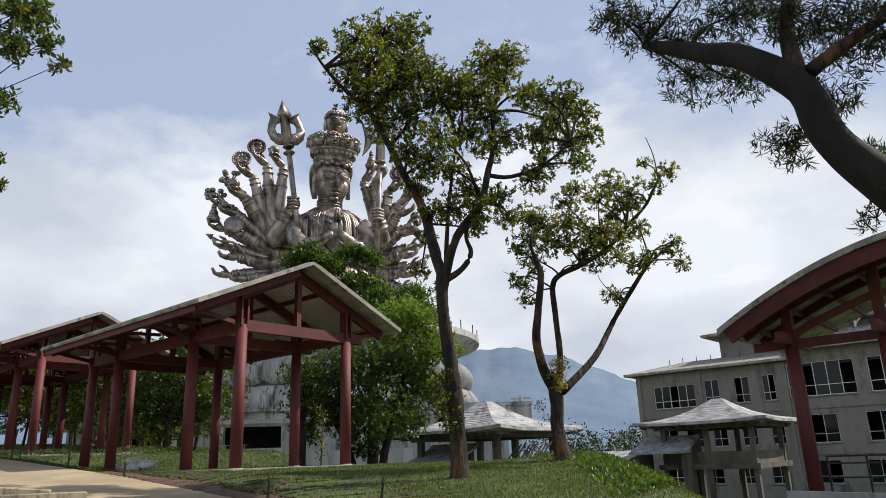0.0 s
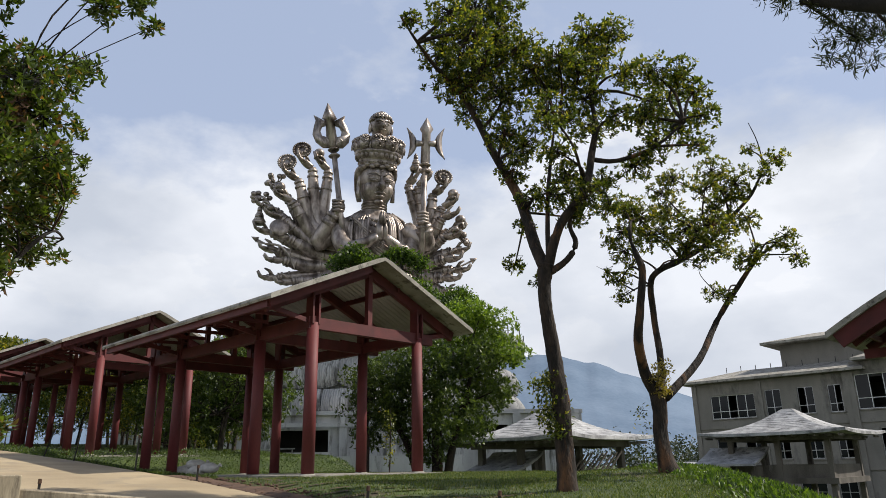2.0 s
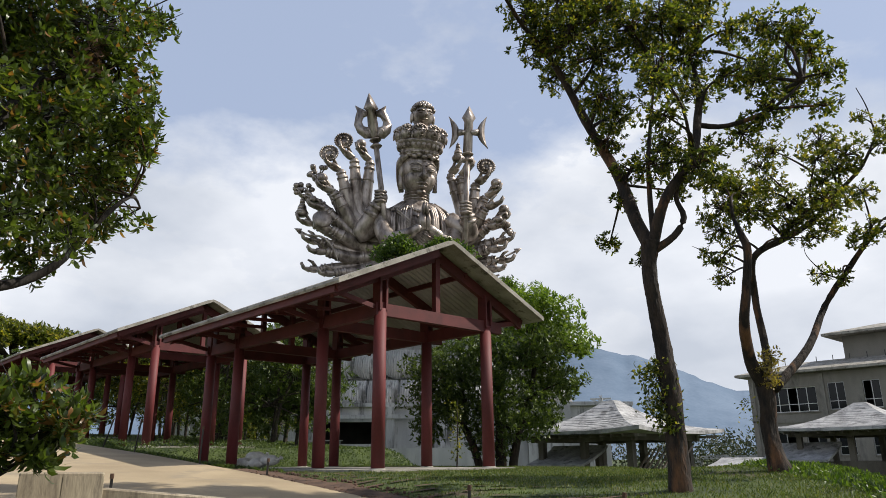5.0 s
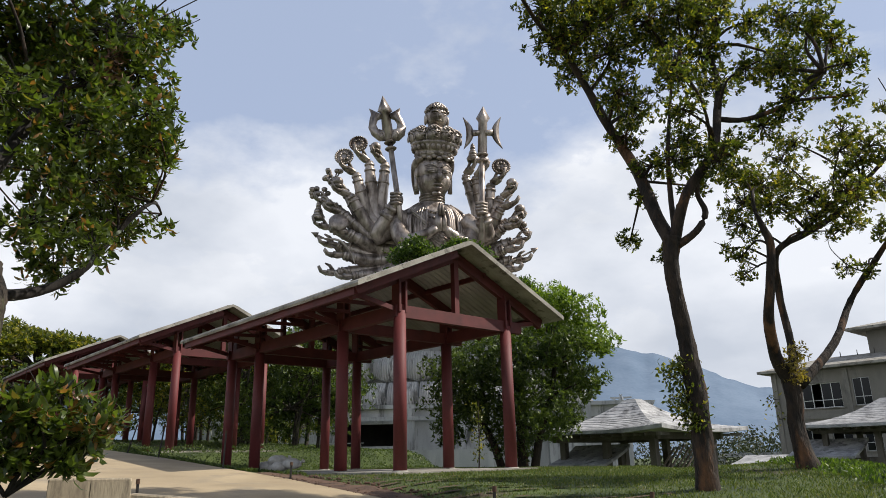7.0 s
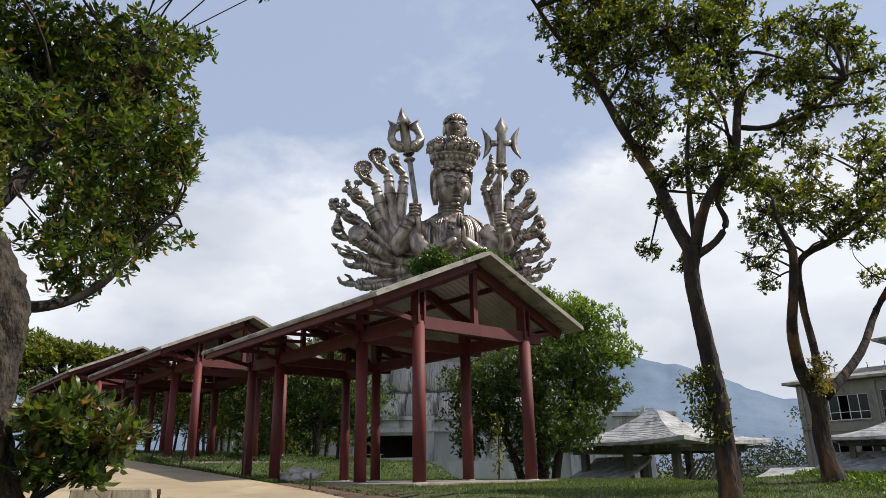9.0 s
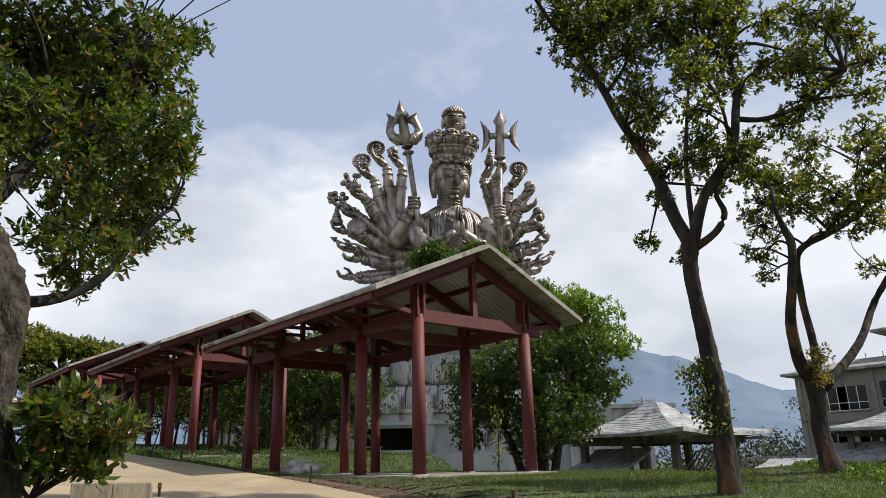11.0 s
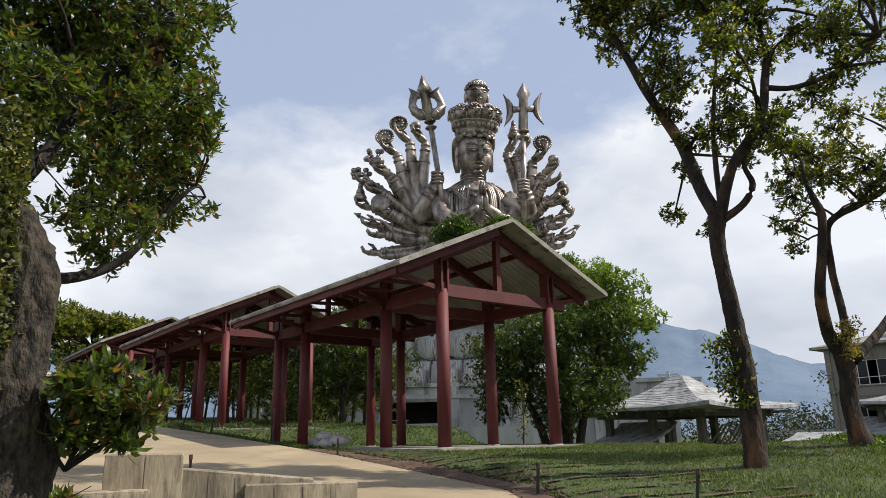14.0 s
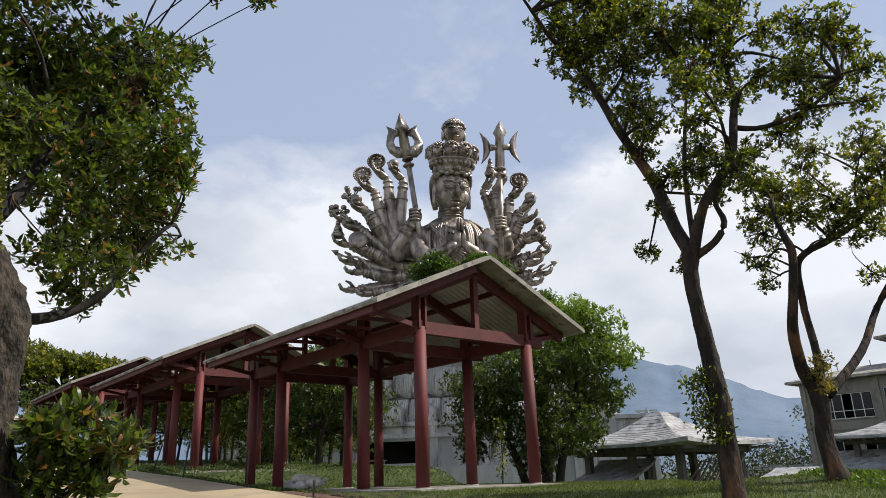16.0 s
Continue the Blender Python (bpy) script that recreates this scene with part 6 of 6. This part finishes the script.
# spreading flat-topped tree far behind the walk
far = tree_thing("spreading_tree", -92.0, 16.5, 0.5, "wide flat-topped tree far beyond the walk")
part("trunk", limb(bmesh.new(), [(0, 0, -1), (0.2, 0, 5), (0.8, 0.5, 9), (2.5, 1.5, 12)], [0.8, 0.6, 0.45, 0.2], (0, 0, 0)), BARK, far, "", True)
cl = []
for k in range(46):
    w, rr = rs.uniform(0, math.tau), 9.5 * math.sqrt(rs.random())
    cl.append((rr * math.cos(w), rr * math.sin(w) + 0.5, 16.0 - 0.05 * rr * rr + rs.uniform(-1.2, 0.5), rs.uniform(1.2, 1.9)))
tagged(part("branching", boughs(bmesh.new(), cl, [(0.2, 0, 6), (0.8, 0.5, 9), (2.5, 1.5, 11.5)], 0.15), BARK, far, "", True), kind="stuff")
crown("crown", cl, LEAF_B, far, 11, 8, 0.5, 0.24, flat=0.6, whorls=True)

# ---- distance ----


def woodland(name, n, place, size, mat, label):
    c = np.array([place() for _ in range(n)])
    ob = new(name, leaf_mesh(name, c, size, size * 0.6, mat))
    return tagged(ob, label, "woodland", kind="stuff")


def belt():
    k = rs.randint(0, 259)
    rk = random.Random(k)
    t = rk.random()
    x, y = -95 + 100 * t, 150 + rk.uniform(-40, 60)
    d = Vector((rs.gauss(0, 1), rs.gauss(0, 1), rs.gauss(0, 1))).normalized()
    rr = rk.uniform(2.5, 4.5)
    return (x + d.x * rr, y + d.y * rr, -6 + rk.uniform(1.5, 10.5) + d.z * rr * rs.uniform(0.5, 1.2))


woodland("far_woodland", 52000, belt, 0.65, LEAF_N, "dark belt of far trees across the valley")


def bank():
    k = rs.randint(0, 119)
    rk = random.Random(500 + k)
    x, y = -35 + 13 * rk.random(), 35 + 10 * rk.random()
    d = Vector((rs.gauss(0, 1), rs.gauss(0, 1), rs.gauss(0, 1))).normalized()
    rr = rk.uniform(0.6, 1.3)
    return (x + d.x * rr, y + d.y * rr, -4.2 + rk.uniform(0.5, 3.4) + d.z * rr)


woodland("valley_bushes", 24000, bank, 0.17, LEAF_D, "tangle of dark bushes on the valley slope")


def ridge(name, az0, az1, dist, profile, label):
    """A range of hills on an arc: profile gives its height at an angle from +y towards -x, in degrees."""
    bm = bmesh.new()
    prev = None
    for a in np.arange(az0, az1 + 0.01, 0.4):
        w = radians(a)
        col = []
        for k in range(9):
            t = k / 8
            d = dist + 500 * t
            top = profile(a) * (t ** 0.8) + 3 * noise.noise(Vector((a * 0.9, k * 0.7, dist * 0.01))) * (0.4 + t)
            sc = d / dist
            col.append(bm.verts.new((-3.3 - math.sin(w) * d, math.cos(w) * d, -10 + top * sc)))
        if prev:
            for p in range(8):
                bm.faces.new((prev[p], prev[p + 1], col[p + 1], col[p]))
        prev = col
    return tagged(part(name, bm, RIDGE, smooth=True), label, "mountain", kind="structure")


def bumps(a, rows):
    return sum(h * math.exp(-((a - c) / w) ** 2) for c, h, w in rows)


ridge("backdrop_mountain", 4, 60, 900, lambda a: 48 + bumps(a, [(34.6, 74, 5.2), (29.0, 30, 4.0), (24, 22, 5), (41, 55, 5), (50, 40, 8), (15, 15, 6)]) + 1.4 * noise.noise(Vector((a * 1.3, 0, 0))), "forested mountain across the valley, painted haze blue")
ridge("backdrop_mountain", 55, 130, 1100, lambda a: 95 + bumps(a, [(75.0, 58, 2.2), (71.5, 40, 3.5), (66, 58, 4), (62, 60, 6), (84, 50, 8), (100, 40, 12)]) + 1.4 * noise.noise(Vector((a * 1.3, 4, 0))), "mountain range beyond the walk, painted haze blue")
# lattice pylon on the slope
py = thing("pylon", pose(-174.0, 246.8, 0.0, 0, 0, 30), "grey lattice power pylon on the far slope", "pylon")
bm = bmesh.new()
for s in (-1, 1):
    for r in (-1, 1):
        beam(bm, (s * 2.5, r * 2.5, -5), (s * 0.5, r * 0.5, 25.0), 0.5, 0.5)
for k in range(6):
    z0, z1 = 2 + 4 * k, 6 + 4 * k
    h0, h1 = 2.3 - 0.33 * k, 2.0 - 0.33 * k
    beam(bm, (-h0, -h0, z0), (h1, -h1, z1), 0.35, 0.35)
    beam(bm, (h0, -h0, z0), (-h1, -h1, z1), 0.35, 0.35)
part("mast", bm, STEEL, py)
part("crossarm", beam(beam(bmesh.new(), (-4.2, 0, 24.6), (4.2, 0, 24.6), 0.5, 0.7), (-4.2, 0, 24.6), (0, 0, 22.8), 0.4, 0.4), STEEL, py)
part("crossarm", beam(beam(bmesh.new(), (-3.4, 0, 21.5), (3.4, 0, 21.5), 0.5, 0.7), (3.4, 0, 21.5), (0, 0, 19.8), 0.4, 0.4), STEEL, py)
# viaduct line across the valley
tagged(part("far_viaduct", boxes((-75, 128, 1.2, -30, 129.5, 1.9), *[(x, 128.2, -9, x + 1.2, 129.3, 1.19) for x in range(-72, -30, 9)]), PALE), "long pale viaduct deck across the valley", "viaduct")

# ---- path side: walls, stakes, sacks, grass ----


def board_wall(x0, y0, x1, y1, top0, top1, low, thick, label):
    """A cast wall between two plan points with board marks as separate shallow panels."""
    p, q = Vector((x0, y0, 0)), Vector((x1, y1, 0))
    L = (q - p).length
    ang = math.degrees(math.atan2(y1 - y0, x1 - x0))
    w = thing("concrete_wall", pose(x0, y0, low, 0, 0, ang), label, "wall", "stepped concrete walls")
    n = max(2, int(L / 0.24))
    for k in range(n):
        a0, a1 = L * k / n, L * (k + 1) / n
        h = (top0 + (top1 - top0) * (k + 0.5) / n) - low
        part("board_panel", boxes((a0 + 0.004, -0.006 - 0.003 * (k % 3), 0, a1 - 0.004, 0.0, h - 0.03)), BOARD, w)
    bm = bmesh.new()
    vs = [bm.verts.new(c) for c in ((0, 0.001, 0), (L, 0.001, 0), (L, thick, 0), (0, thick, 0), (0, 0.001, top0 - low), (L, 0.001, top1 - low), (L, thick, top1 - low), (0, thick, top0 - low))]
    for f in ((0, 1, 5, 4), (1, 2, 6, 5), (2, 3, 7, 6), (3, 0, 4, 7), (4, 5, 6, 7), (3, 2, 1, 0)):
        bm.faces.new([vs[k] for k in f])
    bmesh.ops.bevel(bm, geom=list(bm.edges), offset=0.012, segments=1, affect="EDGES")
    part("core", bm, BOARD, w)
    return w


board_wall(-10.62, 1.95, -10.45, 2.62, 1.58, 1.57, 0.3, 0.25, "pale board-marked concrete wall end beside the path")
board_wall(-10.5, 2.62, -9.95, 3.75, 1.43, 1.3, 0.3, 0.25, "shaded board-marked concrete wall beside the path")
board_wall(-10.1, 3.1, -9.72, 4.12, 1.27, 1.26, 0.2, 0.22, "short board-marked concrete wall beside the path")
board_wall(-10.5, 1.4, -10.35, 2.3, 1.27, 1.26, 0.2, 0.3, "low pale concrete block step")

for x, y, h, lean in ((-16.9, 7.95, 0.42, 3), (-20.1, 7.95, 0.95, 2), (-24.5, 8.0, 1.0, 10), (-27.5, 8.1, 1.0, 22), (-33.0, 8.4, 1.0, 3), (-20.5, 4.4, 0.4, 0), (-14.3, 4.0, 0.4, 0), (-10.5, 7.4, 0.5, 4), (-8.6, 8.2, 0.4, 8)):
    st = thing("stake", pose(x, y, ground_z(x, y) - 0.06, 0, lean, 20), "thin rusty steel stake at the path's edge", "stake", "stakes along the path")
    bm = bmesh.new()
    tube(bm, [(0, 0, 0), (0, 0, h)], [0.022, 0.022], 8)
    part("rod", bm, DARKMETAL, st)
    bm = bmesh.new()
    tube(bm, [(0, 0, h - 0.05), (0, 0, h + 0.02)], [0.032, 0.028], 8)
    part("cap", bm, SOIL, st)

for k, (dx, dy, dz, r) in enumerate(((0, 0, 0, 20), (0.55, 0.1, 0, 80), (1.0, -0.1, 0, 140), (0.3, -0.15, 0.02, 50), (1.35, 0.15, 0.08, 15), (0.75, 0.0, 0.2, 100))):
    bm = bmesh.new()
    ball(bm, (0, 0, 0.15), 0.36, 0.24, 0.17, 16, 10)
    for v in bm.verts:
        v.co += Vector((1, 1, 0.6)) * 0.05 * noise.noise(v.co * 5 + Vector((k, 0, 0)))
        v.co.z = max(v.co.z, 0.0)
    sack = thing("sack", pose(-25.4 + dx, 11.9 + dy, 1.43 + dz, 0, 0, r), "lumpy white woven sack lying on the floor slab", "sack", "pile of sacks")
    part("bag", bm, SACK, sack, "", True)
    bm = bmesh.new()
    tube(bm, [(0.33, 0, 0.16), (0.42, 0.01, 0.2), (0.5, 0.03, 0.25)], [0.05, 0.03, 0.07], 7)
    part("tied_neck", bm, SACK, sack)

# sod rows: dark soil seams in the lawn
bm = bmesh.new()
for k in range(24):
    x = -18.2 + 0.52 * k
    y0 = lerp_line(x, PATH_X, PATH_Y) + HALF + 0.25
    y1 = y0 + 2.4 + 0.5 * math.sin(k * 1.9)
    prev = None
    for t in np.linspace(0, 1, 26):
        px, pyy = x + 1.3 * t + 0.04 * math.sin(9 * t + k), y0 + (y1 - y0) * t
        wd = 0.06 + 0.04 * noise.noise(Vector((px * 4, pyy * 4, k)))
        row = [bm.verts.new((px - wd, pyy, ground_z(px, pyy) + 0.025)), bm.verts.new((px + wd, pyy, ground_z(px, pyy) + 0.025))]
        if prev and rs.random() < 0.7:
            bm.faces.new((prev[0], row[0], row[1], prev[1]))
        prev = row
tagged(part("soil_seams", bm, SOIL), "dark soil seams between strips of sod", "soil", kind="stuff")
bm = bmesh.new()
prev = None
for x in np.arange(-18.5, -4, 0.3):
    y = lerp_line(x, PATH_X, PATH_Y) + HALF
    a = 0.42 + 0.2 * noise.noise(Vector((x * 1.7, 0, 0)))
    row = [bm.verts.new((x, y - 0.02, path_z(x) + 0.045)), bm.verts.new((x, y + a, ground_z(x, y + a) + 0.06)), bm.verts.new((x, y + a + 0.15, ground_z(x, y + a + 0.15) + 0.005))]
    if prev:
        for k in range(2):
            bm.faces.new((prev[k], row[k], row[k + 1], prev[k + 1]))
    prev = row
tagged(part("soil_edge", bm, SOIL), "crumbling red soil edge along the path", "soil", kind="stuff")

bm = bmesh.new()
for k in range(700):
    x = rs.uniform(-18.0, -5.0)
    y = lerp_line(x, PATH_X, PATH_Y) + HALF + rs.uniform(-0.05, 0.75) ** 1.0
    r = 0.012 + 0.026 * rs.random() ** 2
    ball(bm, (x, y, max(ground_z(x, y), path_z(x)) + 0.045), r, r * rs.uniform(0.7, 1.2), r * 0.8, 6, 4)
tagged(part("soil_clods", bm, SOIL), "crumbled clods of red soil along the path", "soil", kind="stuff")

# grass blades over the lawn
pts = []
while len(pts) < 130000:
    x, y = rs.uniform(-29, -2), rs.uniform(3, 19.5)
    if y < lerp_line(x, PATH_X, PATH_Y) + HALF + 0.3 or (x < -16.5 and 10.4 < y < 16):
        continue
    if rs.random() > (1.0 if x > -17 else 0.4) * (0.35 + 0.9 * max(0.0, 0.5 + noise.noise(Vector((x * 0.6, y * 0.6, 3))))):
        continue
    near = y - lerp_line(x, PATH_X, PATH_Y) - HALF
    if near < 2.6 and (rs.random() < 0.25 or ((x + 18.2 - 1.3 * (near - 0.25) / 2.4) % 0.52) < 0.16):
        continue
    pts.append((x, y, ground_z(x, y) - 0.01))
ob = new("grass", leaf_mesh("grass", np.array(pts), 0.06, 0.014, BLADE, droop=0.0, up=1.6))
tagged(ob, "short green grass with some dry blades", "grass", kind="stuff")
pts = []
while len(pts) < 14000:
    t = rs.random()
    x = -10.5 + 5.5 * t
    y = lerp_line(x, [-13, -9.5, -7, -5, -3.5, -2], [18.0, 16.3, 13.2, 10.6, 9.2, 7.2]) + rs.gauss(0, 0.5)
    pts.append((x, y, ground_z(x, y) + 0.07 * rs.random()))
ob = new("weeds", leaf_mesh("weeds", np.array(pts), 0.1, 0.045, LEAF_C, droop=0.1, up=0.7))
tagged(ob, "rank leafy weeds along the crest of the lawn", "weeds", kind="stuff")
# hedge strip behind the first floor slab
pts = []
for k in range(80000):
    x = -19.5 - rs.random() * 24
    y = rs.uniform(8.3, 23.5) if x < -28.4 else rs.uniform(8.2, 9.9)
    if x < -31.6 and 10.7 < y < 15.8 and x > -42.5:
        continue
    pts.append((x, y, ground_z(x, y) + (0.25 if x < -28 and y < 17 else 0.03) * rs.random() + (0.12 if x < -28 and y < 17 else 0.02) * noise.noise(Vector((x, y, 0)))))
ob = new("ground_cover", leaf_mesh("ground_cover", np.array(pts), 0.09, 0.04, LEAF_D, up=0.8))
tagged(ob, "low planted ground cover below the upper bay", "ground cover", kind="stuff")
